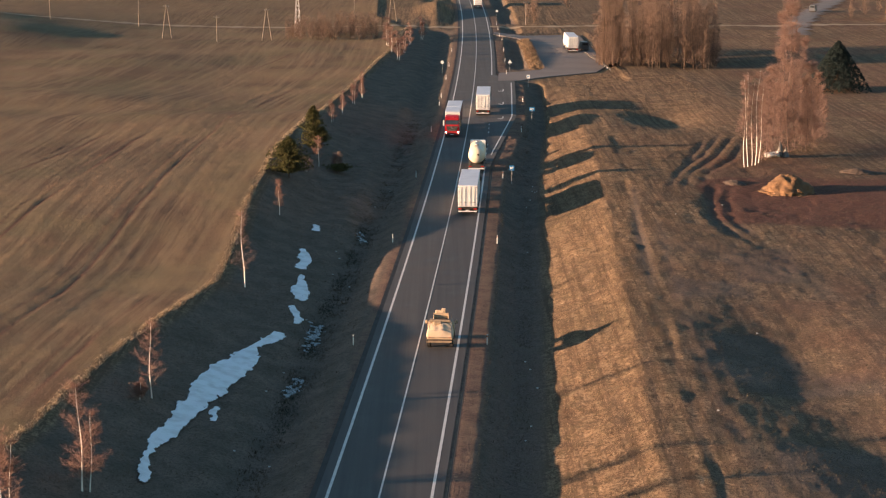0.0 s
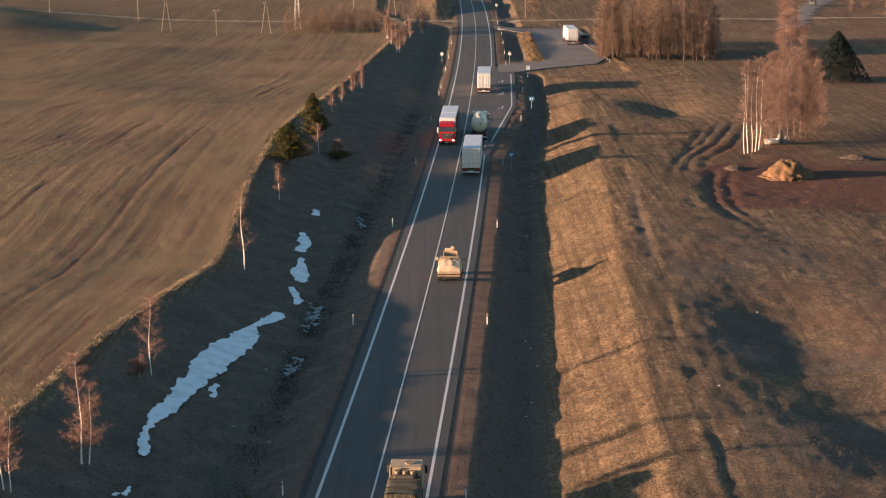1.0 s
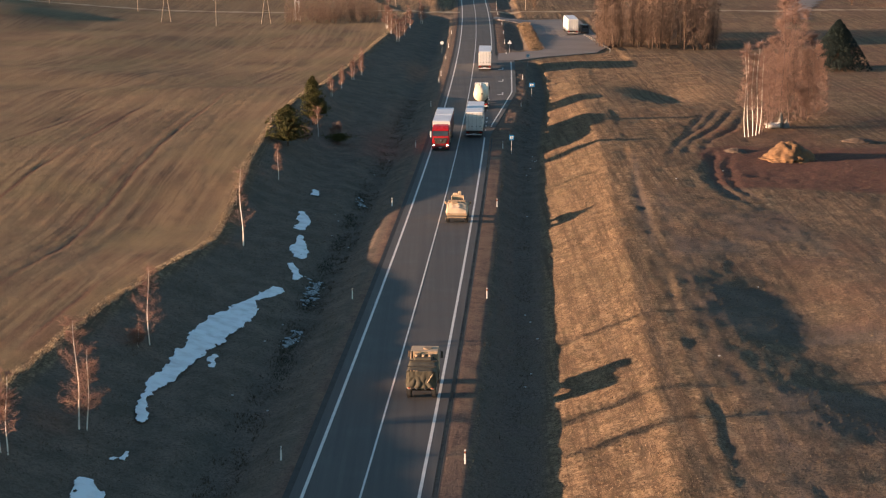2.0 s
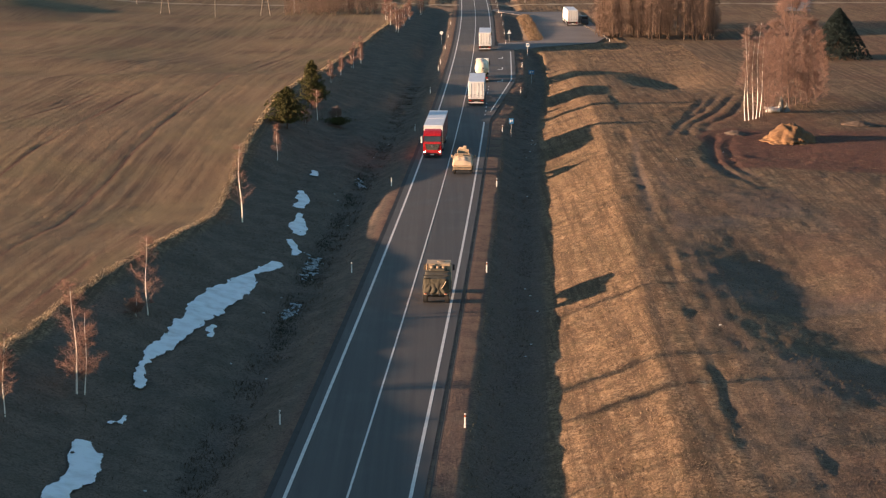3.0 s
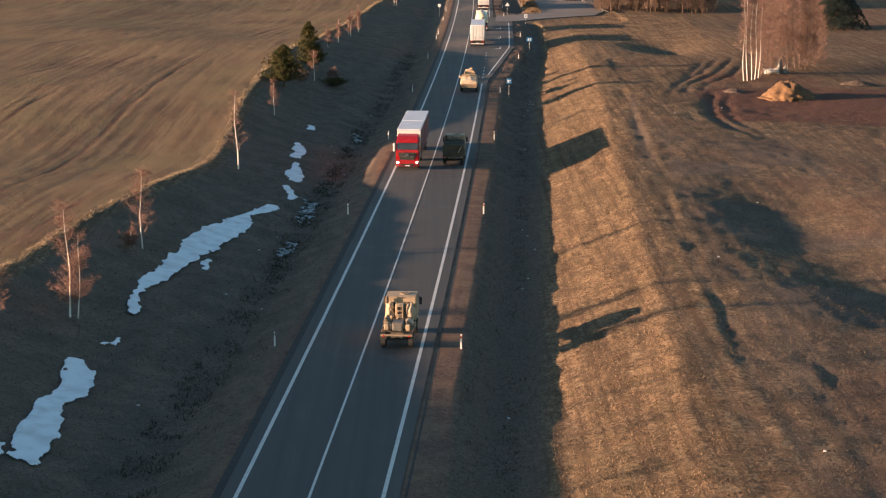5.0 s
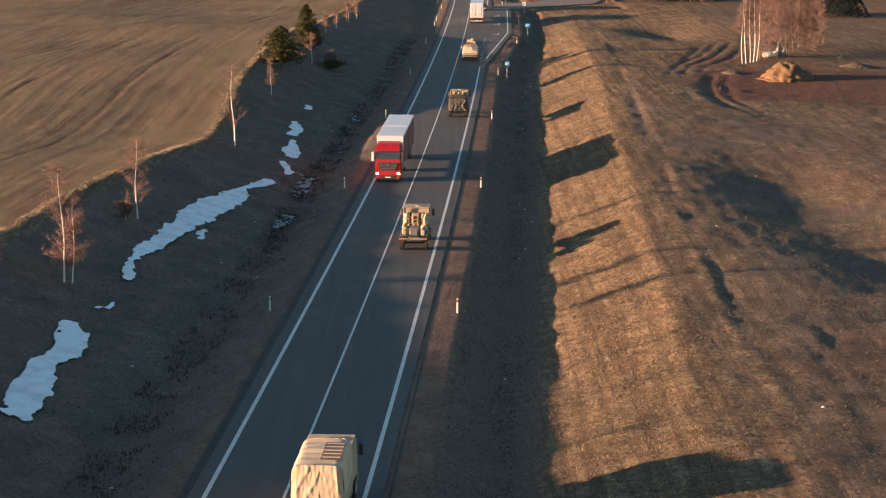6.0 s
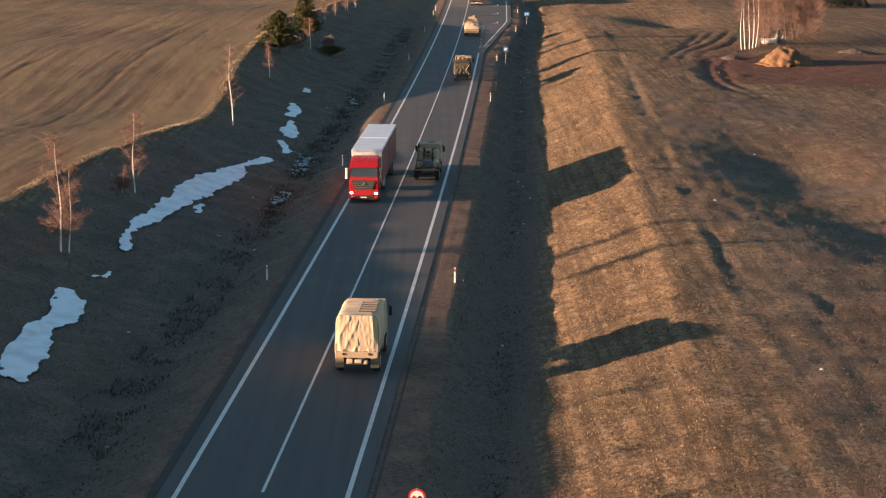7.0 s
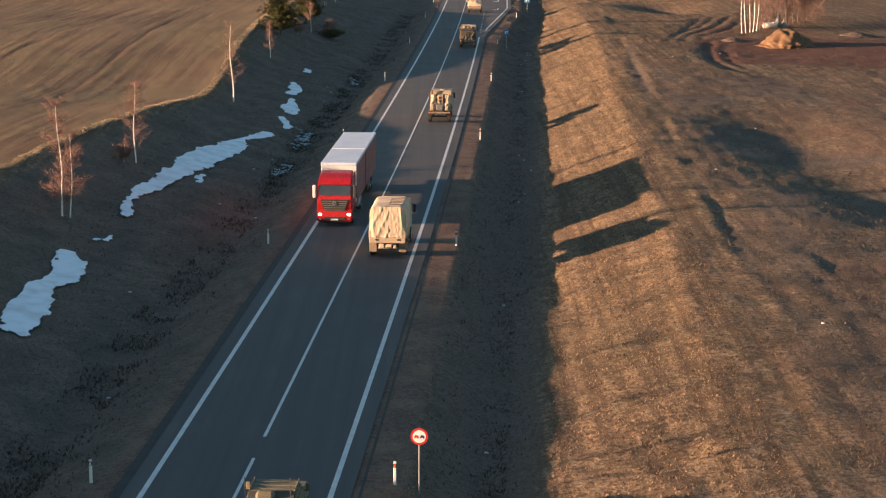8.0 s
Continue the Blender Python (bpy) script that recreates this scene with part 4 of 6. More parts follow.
# ---- roadside things ----
pale_stone = mat("pale_stone", (0.55, 0.53, 0.5), (0.4, 0.38, 0.35), 0.8, scale=4, fine=20)
rng = random.Random(5)
pebble = bmesh.new()
bmesh.ops.create_icosphere(pebble, subdivisions=1, radius=0.09)
for v in pebble.verts:
    v.co = Vector((v.co.x * 1.2, v.co.y * 1.4, v.co.z * 0.7)) * rng.uniform(0.8, 1.2)
pebble = mesh_of("stone", pebble, pale_stone)
for i in range(34):
    y = rng.uniform(60, 260)
    x = road_x(y) + rng.choice((rng.uniform(9.4, 11.6), rng.uniform(9.4, 11.6), rng.uniform(24, 40), rng.uniform(-13, -9)))
    ob = new("stone", pebble)
    ob.matrix_basis = on_ground(x, y, rng.uniform(0, 360), -0.02)
    tagged(ob, "small pale stone lying in the rough grass", "stone", "field stones")

def delineator(reflector, tone):
    post = new("marker_post")
    part("post", box((-0.06, 0.06, -0.04, 0.04, -0.15, 0.78), bevel=0.015), WHITEPLASTIC, post)
    part("cap", prism([(-0.04, 0.92), (0.04, 0.92), (0.03, 1.02), (-0.03, 1.02)], -0.06, 0.06, 0.01), WHITEPLASTIC, post)
    part("band", box((-0.062, 0.062, -0.042, 0.042, 0.76, 0.93), bevel=0.01), BLACK, post, "black band")
    part("reflector", box((-0.035, 0.035, -0.052, -0.042, 0.79, 0.90), bevel=0.004), reflector, post, tone)
    return post


markers = (delineator(WHITESIGN, "white reflector"), delineator(ORANGE, "orange reflector"))
spots = [(-6.2, y) for y in (59.6, 109, 158, 208, 257, 306, 344, 356, 390, 418, 455)] + [(6.15, 59.2), (6.4, 108), (6.48, 158), (6.5, 207)] + [(6.6, 256), (9.4, 306), (10.0, 349), (7.0, 400), (6.9, 428), (6.9, 456), (6.9, 484), (6.4, 498), (6.4, 520), (6.4, 540)]
for i, (o, y) in enumerate(spots):
    m = on_ground(road_x(y) + o, y, road_turn(y), 0.02)
    marker = markers[0 if o < 0 else 1]
    ob = marker if y < 60 else copy_thing(marker, m)
    ob.matrix_basis = m
    tagged(ob, "white plastic marker post with black band on the verge", "marker post", "marker posts")


def disc(bm, y, r, z, n=28, thick=0.02):
    return rod(bm, (0, y, z), (0, y + thick, z), r, n=n)


def road_sign(o, y, h, kind, label, turn=0):
    sign = new("road_sign")
    sign.matrix_basis = on_ground(road_x(y) + o, y, road_turn(y) + turn)
    part("pole", rods(((0, 0.03, -0.2), (0, 0.03, h), 0.032)), GALV, sign)
    if kind == "round":
        part("plate", disc(bmesh.new(), -0.012, 0.35, h - 0.36), REDSIGN, sign, "red ring")
        part("face", disc(bmesh.new(), -0.018, 0.265, h - 0.36, thick=0.01), WHITESIGN, sign, "white face")
        for dx, m in ((-0.115, REDSIGN), (0.115, BLACK)):
            bm = box((dx - 0.085, dx + 0.085, -0.026, -0.0185, h - 0.405, h - 0.345), (dx - 0.055, dx + 0.055, -0.026, -0.0185, h - 0.345, h - 0.30), (dx - 0.075, dx - 0.04, -0.026, -0.0185, h - 0.435, h - 0.405), (dx + 0.04, dx + 0.075, -0.026, -0.0185, h - 0.435, h - 0.405), bevel=0)
            part("car_symbol", bm, m, sign)
    elif kind == "roundback":
        part("plate", disc(bmesh.new(), 0, 0.38, h - 0.38), WHITESIGN, sign, "pale back of a round plate")
    elif kind == "triangle":
        bm = bmesh.new()
        f = bm.faces.new([bm.verts.new(p) for p in ((-0.48, 0, h - 0.85), (0.48, 0, h - 0.85), (0, 0, h))])
        ret = bmesh.ops.extrude_face_region(bm, geom=[f])
        for v in ret["geom"]:
            if isinstance(v, bmesh.types.BMVert):
                v.co.y += 0.02
        bmesh.ops.recalc_face_normals(bm, faces=bm.faces[:])
        part("plate", bm, WHITESIGN, sign, "pale back of a triangular plate")
    else:
        w, t = (1.0, 0.75) if kind == "wide" else (0.7, 0.75)
        part("plate", box((-w / 2, w / 2, -0.02, 0.0, h - t, h), bevel=0.006), BLUESIGN if kind != "white" else WHITESIGN, sign)
        s = 1 if kind != "white" else 0.9
        bars = [(-w * 0.32, -w * 0.05, h - t * 0.75, h - t * 0.25), (w * 0.05, w * 0.32, h - t * 0.45, h - t * 0.25), (w * 0.12, w * 0.22, h - t * 0.75, h - t * 0.5)]
        for x0, x1, z0, z1 in bars:
            part("symbol", box((x0 * s, x1 * s, -0.028, -0.0205, z0, z1), bevel=0), WHITESIGN if kind != "white" else BLUESIGN, sign)
    return tagged(sign, label, "road sign")


road_sign(7.15, 58.9, 2.75, "round", "round no-overtaking sign with a red ring on a steel pole")
road_sign(7.9, 254.3, 2.75, "blue", "square blue sign with white symbols on a pole")
road_sign(11.45, 325, 2.5, "wide", "wide blue parking sign with white symbols on a pole")
road_sign(11.5, 379, 2.6, "white", "square white sign with a blue symbol on a pole")
road_sign(-7.5, 407.6, 3.0, "roundback", "round road sign seen from its pale back")
road_sign(7.8, 404, 3.0, "triangle", "triangular road sign seen from its pale back")
road_sign(6.9, 560, 3.0, "roundback", "round road sign seen from its pale back")


def utility_pole(x, y, h, legs=1):
    pole = new("utility_pole")
    pole.matrix_basis = on_ground(x, y, 8)
    if legs == 1:
        part("post", rods(((0, 0, -0.3), (0, 0, h), 0.13, 0.09)), POLEWOOD, pole)
    else:
        for s in (-1, 1):
            part("post", rods(((s * 1.3, 0, -0.3), (s * 0.08, 0, h), 0.13, 0.09)), POLEWOOD, pole)
        part("brace", rods(((-0.75, 0, h * 0.42), (0.75, 0, h * 0.42), 0.06)), POLEWOOD, pole)
    part("crossarm", box((-0.75, 0.75, -0.05, 0.05, h - 0.6, h - 0.48), bevel=0.01), POLEWOOD, pole)
    for s in (-0.65, 0, 0.65):
        part("insulator", rods(((s, 0, h - 0.48), (s, 0, h - 0.26), 0.04)), WHITEPLASTIC, pole)
    return tagged(pole, "weathered wooden utility pole in the field" if legs == 1 else "A-shaped wooden utility pole in the field", "utility pole", "utility poles")


for x, y, h, legs in ((-74.8, 486, 9, 2), (-59.8, 473, 7, 1), (-47.4, 480, 8.5, 2), (-88.2, 522, 9, 1), (-114.9, 528, 9, 1), (-15.8, 545, 9, 2), (-27, 540, 8, 1), (24, 540, 7, 1), (62, 300, 8, 1)):
    utility_pole(x, y, h, legs)


def lattice_mast(x, y, h):
    mast = new("lattice_mast")
    mast.matrix_basis = on_ground(x, y, 20)
    for a, b in ((-1, -1), (1, -1), (1, 1), (-1, 1)):
        part("leg", rods(((a * 0.8, b * 0.8, -0.2), (a * 0.12, b * 0.12, h), 0.05, 0.03), n=5), WHITEPLASTIC, mast)
    for i in range(9):
        f, g = i / 9, (i + 1) / 9
        r0, r1 = 0.8 - 0.68 * f, 0.8 - 0.68 * g
        bm = rods(((-r0, -r0, h * f), (r1, -r1, h * g), 0.025), ((r0, -r0, h * f), (r1, r1, h * g), 0.025), ((r0, r0, h * f), (-r1, r1, h * g), 0.025), ((-r0, r0, h * f), (-r1, -r1, h * g), 0.025), n=4)
        part("brace", bm, WHITEPLASTIC, mast)
    return tagged(mast, "tall white lattice mast at the field's far edge", "mast")


lattice_mast(-40.3, 494, 14)


def heap(name, x, y, rx, ry, h, material, seed, label, category):
    bm = bmesh.new()
    bmesh.ops.create_icosphere(bm, subdivisions=5, radius=1)
    for v in bm.verts:
        n = noise.fractal(v.co * 3.4 + Vector((seed, 0, 0)), 0.5, 2.2, 6) * 0.15
        cone = max(v.co.z, -0.1)
        r = 1 + n
        v.co = Vector((v.co.x * rx * r, v.co.y * ry * r, ((1 - math.sqrt(max(0.0, 1 - cone * cone)) ** 1.15) if cone > 0 else cone) * h * (1 + 1.4 * n)))
    ob = part(name, bm, material, smooth=True)
    ob.matrix_basis = on_ground(x, y, 0, 0.1)
    return tagged(ob, label, category)


heap("sand_mound", 45.9, 234.0, 3.9, 3.8, 2.9, SANDHEAP, 3, "heap of orange sand dumped on the meadow", "sand heap")
heap("earth_mound", 39.6, 240, 1.6, 2.4, 0.55, RUT, 5, "low dark spoil heap beside the sand", "earth heap")
heap("earth_mound", 59, 251, 3.2, 2.0, 0.7, RUT, 7, "low dark spoil heap on the ploughed strip", "earth heap")
# white hull and grey boulders under the grove
boat = new("rowing_boat")
boat.matrix_basis = on_ground(49.5, 266.3, 14)
boat.scale = (0.62, 1.1, 1.35)
bm = bmesh.new()
ring = []
for i in range(13):
    f = i / 12
    w = 0.75 * math.sin(math.pi * min(0.12 + 0.88 * f, 1)) ** 0.6 + 0.02
    ring.append([bm.verts.new((-1.9 + 3.8 * f, s * w * k, z + 0.12 * (2 * f - 1) ** 2)) for s, k, z in ((-1, 1, 0.62), (-1, 0.8, 0.25), (0, 0, 0.02), (1, 0.8, 0.25), (1, 1, 0.62), (1, 0.88, 0.58), (0, 0, 0.2), (-1, 0.88, 0.58))])
for a, b in zip(ring, ring[1:]):
    for i in range(8):
        bm.faces.new((a[i], a[(i + 1) % 8], b[(i + 1) % 8], b[i]))
bm.faces.new(ring[0])
bm.faces.new(ring[-1][::-1])
bmesh.ops.recalc_face_normals(bm, faces=bm.faces[:])
part("hull", bm, WHITEPLASTIC, boat, smooth=True)
part("thwart", box((-0.5, -0.2, -0.62, 0.62, 0.45, 0.5), (0.6, 0.9, -0.55, 0.55, 0.45, 0.5)), POLEWOOD, boat)
tagged(boat, "small white boat lying on the meadow by birches", "boat")
for x, y, rx, h, sd in ((50.9, 267.6, 0.55, 2.6, 11), (51.7, 267.2, 0.6, 1.4, 12), (49.6, 268.2, 0.45, 1.3, 13)):
    heap("boulder", x, y, rx, rx, h, GREYBOX, sd, "grey boulder standing beside the white boat", "boulder")

def farmhouse(x, y, turn):
    house = new("house")
    house.matrix_basis = on_ground(x, y, turn, 0.3)
    wall = part("wall", prism([(-4, 0), (4, 0), (4, 2.9), (0, 5.6), (-4, 2.9)], -5.5, 5.5, 0.0), CREAM, house, "cream plastered wall")
    for s in (-1, 1):
        bm = bmesh.new()
        q = [bm.verts.new(p) for p in ((-6, s * 4.5, 2.62), (6, s * 4.5, 2.62), (6, 0, 5.85), (-6, 0, 5.85), (-6, s * 4.5, 2.45), (6, s * 4.5, 2.45), (6, 0, 5.68), (-6, 0, 5.68))]
        for f in ((0, 1, 2, 3), (7, 6, 5, 4), (0, 4, 5, 1), (2, 6, 7, 3), (1, 5, 6, 2), (3, 7, 4, 0)):
            bm.faces.new([q[i] for i in f])
        bmesh.ops.recalc_face_normals(bm, faces=bm.faces[:])
        part("roof", bm, SANDHEAP, house, "ochre roof")
    for x0 in (-3.6, 0.6):
        part("window", box((x0, x0 + 1.2, -4.05, -3.98, 1.1, 2.3), bevel=0.01), GLASS, house)
    part("chimney", box((-1.4, -0.7, 0.4, 1.1, 4.8, 6.6), bevel=0.02), TRUNK, house)
    return tagged(house, "cream house with an ochre gabled roof in far fields", "house")


farmhouse(141, 556, -18)


# ---- vehicles: y points ahead, the origin lies on the road below the tail ----
def wheel(parent, x, y, r=0.5, w=0.3, rim=None, name="wheel"):
    bm = bmesh.new()
    rod(bm, (-w / 2, 0, 0), (w / 2, 0, 0), r, n=20)
    bmesh.ops.bevel(bm, geom=[e for e in bm.edges if len(e.link_faces) == 2 and any(len(f.verts) > 6 for f in e.link_faces)], offset=0.05, segments=2, affect="EDGES")
    ob = part(name, bm, BLACK, parent)
    ob.matrix_basis = pose(x, y, r)
    bm = bmesh.new()
    s = 1 if x > 0 else -1
    rod(bm, (s * (w / 2 - 0.06), 0, 0), (s * (w / 2 + 0.012), 0, 0), r * 0.56, r * 0.5, n=14)
    for k in range(6):
        a = k * 1.047
        rod(bm, (s * w / 2, math.cos(a) * r * 0.34, math.sin(a) * r * 0.34), (s * (w / 2 + 0.03), math.cos(a) * r * 0.34, math.sin(a) * r * 0.34), 0.03, n=5)
    part("rim", bm, rim or CHROME, ob)
    return ob


def axle(parent, y, r=0.5, track_w=2.1, w=0.3, rim=None):
    part("axle", rods(((-track_w / 2, y, r), (track_w / 2, y, r), 0.08)), DARKSTEEL, parent)
    for s in (-1, 1):
        wheel(parent, s * track_w / 2, y, r, w, rim)


def tractor(parent, y0, paint, height=3.75):
    """A long-haul tractor whose cab back stands at y0."""
    part("chassis", box((-0.5, 0.5, y0 - 3.6, y0 + 2.0, 0.55, 0.95)), DARKSTEEL, parent)
    part("cab", prism([(y0, 0.9), (y0 + 2.2, 0.9), (y0 + 2.28, 1.9), (y0 + 1.95, 3.0), (y0 + 0.9, height), (y0, height)], -1.23, 1.23, 0.08, 0.04), paint, parent)
    part("windscreen", prism([(y0 + 2.275, 1.98), (y0 + 2.30, 1.98), (y0 + 1.99, 2.95), (y0 + 1.965, 2.95)], -1.08, 1.08, 0.0), GLASS, parent)
    part("bumper", box((-1.22, 1.22, y0 + 1.9, y0 + 2.32, 0.35, 0.92), bevel=0.06), paint, parent)
    for s in (-1, 1):
        part("mirror", box((s * 1.30 - 0.1, s * 1.30 + 0.1, y0 + 1.95, y0 + 2.1, 2.0, 2.75)), BLACK, parent)
        part("side_skirt", box((s * 1.15 - 0.05, s * 1.15 + 0.05, y0 - 2.0, y0 - 0.1, 0.45, 0.95)), paint, parent)
    axle(parent, y0 + 1.0)
    axle(parent, y0 - 2.0)


def box_semi(name, rear, side, roof, label, doors=True):
    t = new(name)
    body = part("trailer_body", box((-1.275, 1.275, 0.05, 13.6, 1.15, 3.92), bevel=0.04), side, t)
    part("roof", box((-1.26, 1.26, 0.08, 13.57, 3.924, 3.98), bevel=0.02), roof, t)
    for s in (-1, 1):
        door = part("rear_door", box((min(s * 0.02, s * 1.24), max(s * 0.02, s * 1.24), 0.0, 0.046, 1.22, 3.86), bevel=0.012), rear, t)
        for x in (0.33, 0.86):
            part("lock_bar", rods(((s * x, -0.03, 1.3), (s * x, -0.03, 3.8), 0.022), n=6), GALV, door)
            part("handle", box((s * x - 0.12, s * x + 0.12, -0.06, -0.03, 1.75, 1.80), bevel=0.005), DARKSTEEL, door)
        for z in (1.5, 2.3, 3.1, 3.7):
            part("hinge", box((s * 1.12, s * 1.26, -0.025, 0.0, z, z + 0.07) if s > 0 else (-1.26, -1.12, -0.025, 0.0, z, z + 0.07), bevel=0.004), DARKSTEEL, door)
        part("tail_lamp", box((min(s * 0.8, s * 1.18), max(s * 0.8, s * 1.18), -0.05, -0.01, 0.82, 0.98), bevel=0.01), REDLAMP, t)
        part("mudflap", box((s * 1.02 - 0.25, s * 1.02 + 0.25, 1.15, 1.17, 0.3, 1.0), bevel=0), BLACK, t)
        part("side_guard", box((s * 1.2 - 0.02, s * 1.2 + 0.02, 5.2, 9.6, 0.55, 0.95), bevel=0.01), GALV, t)
    part("frame", box((-0.55, 0.55, 0.1, 13.4, 0.85, 1.15), (-1.2, 1.2, 0.1, 0.3, 0.98, 1.16)), DARKSTEEL, t)
    part("underrun_bar", box((-1.2, 1.2, 0.0, 0.12, 0.48, 0.62)), WHITEPAINT, t, "white and red underrun bar")
    part("number_plate", box((-0.26, 0.26, -0.02, 0.0, 0.64, 0.75), bevel=0), WHITESIGN, t, "plain plate")
    for y in (2.2, 3.5, 4.8):
        axle(t, y)
    tractor(t, 13.95, WHITEPAINT)
    return tagged(t, label, "truck")


semi = box_semi("semi_truck", WHITEPAINT, WHITEPAINT, ROOFSHEET, "white box semi-trailer truck driving away on the road")
semi_far = copy_thing(semi, pose(0, 0, 0))
semi_lead = copy_thing(semi, pose(0, 0, 0))
parked = copy_thing(semi, pose(31.9, 450.0, 0.075, 0, 0, 1))
tagged(parked, "cream-white box truck parked on the asphalt lot", "truck")


def tank_truck():
    t = new("tank_truck")
    bm = bmesh.new()
    prof = [(0.55, 0.0), (0.62, 0.55), (0.80, 0.95), (1.1, 1.18), (1.5, 1.26), (5.0, 1.22), (8.5, 1.26), (9.0, 1.15), (9.3, 0.8), (9.45, 0.0)]
    rings = []
    for y, r in prof:
        z = 2.55 - 0.045 * abs(y - 4.5)
        rings.append([bm.verts.new((max(r, 0.01) * math.cos(a * 0.2618), y, z + max(r, 0.01) * math.sin(a * 0.2618))) for a in range(24)])
    for a, b in zip(rings, rings[1:]):
        for i in range(24):
            bm.faces.new((a[i], a[(i + 1) % 24], b[(i + 1) % 24], b[i]))
    bmesh.ops.recalc_face_normals(bm, faces=bm.faces[:])
    part("tank", bm, CREAM, t, smooth=True)
    part("manhole", rods(((0, 3.0, 3.70), (0, 3.0, 3.86), 0.3), ((0, 6.4, 3.70), (0, 6.4, 3.86), 0.3), n=14), GALV, t)
    part("walkway", box((-0.3, 0.3, 2.2, 7.4, 3.74, 3.78), bevel=0.01), GALV, t)
    part("hatch", rods(((0.25, 0.58, 2.6), (0.25, 0.5, 2.6), 0.14), n=12), DARKSTEEL, t)
    part("saddle", box((-1.0, 1.0, 1.4, 1.9, 1.1, 1.7), (-1.0, 1.0, 7.6, 8.1, 1.1, 1.7)), DARKSTEEL, t)
    part("frame", box((-0.55, 0.55, 0.3, 10.4, 0.85, 1.12), (-1.15, 1.15, 0.1, 0.35, 0.75, 1.1)), DARKSTEEL, t)
    part("bumper", box((-1.2, 1.2, 0.0, 0.12, 0.5, 0.68)), WHITEPAINT, t)
    for s in (-1, 1):
        part("tail_lamp", box((min(s * 0.7, s * 1.12), max(s * 0.7, s * 1.12), 0.05, 0.099, 0.82, 0.97), bevel=0.01), REDLAMP, t)
        part("mudguard", box((s * 1.02 - 0.25, s * 1.02 + 0.25, 0.9, 4.6, 1.02, 1.06), bevel=0.01), DARKSTEEL, t)
    for y in (1.5, 2.8, 4.1):
        axle(t, y)
    tractor(t, 9.9, WHITEPAINT, 3.45)
    return tagged(t, "cream silo tanker truck driving away on the road", "truck")


tanker = tank_truck()


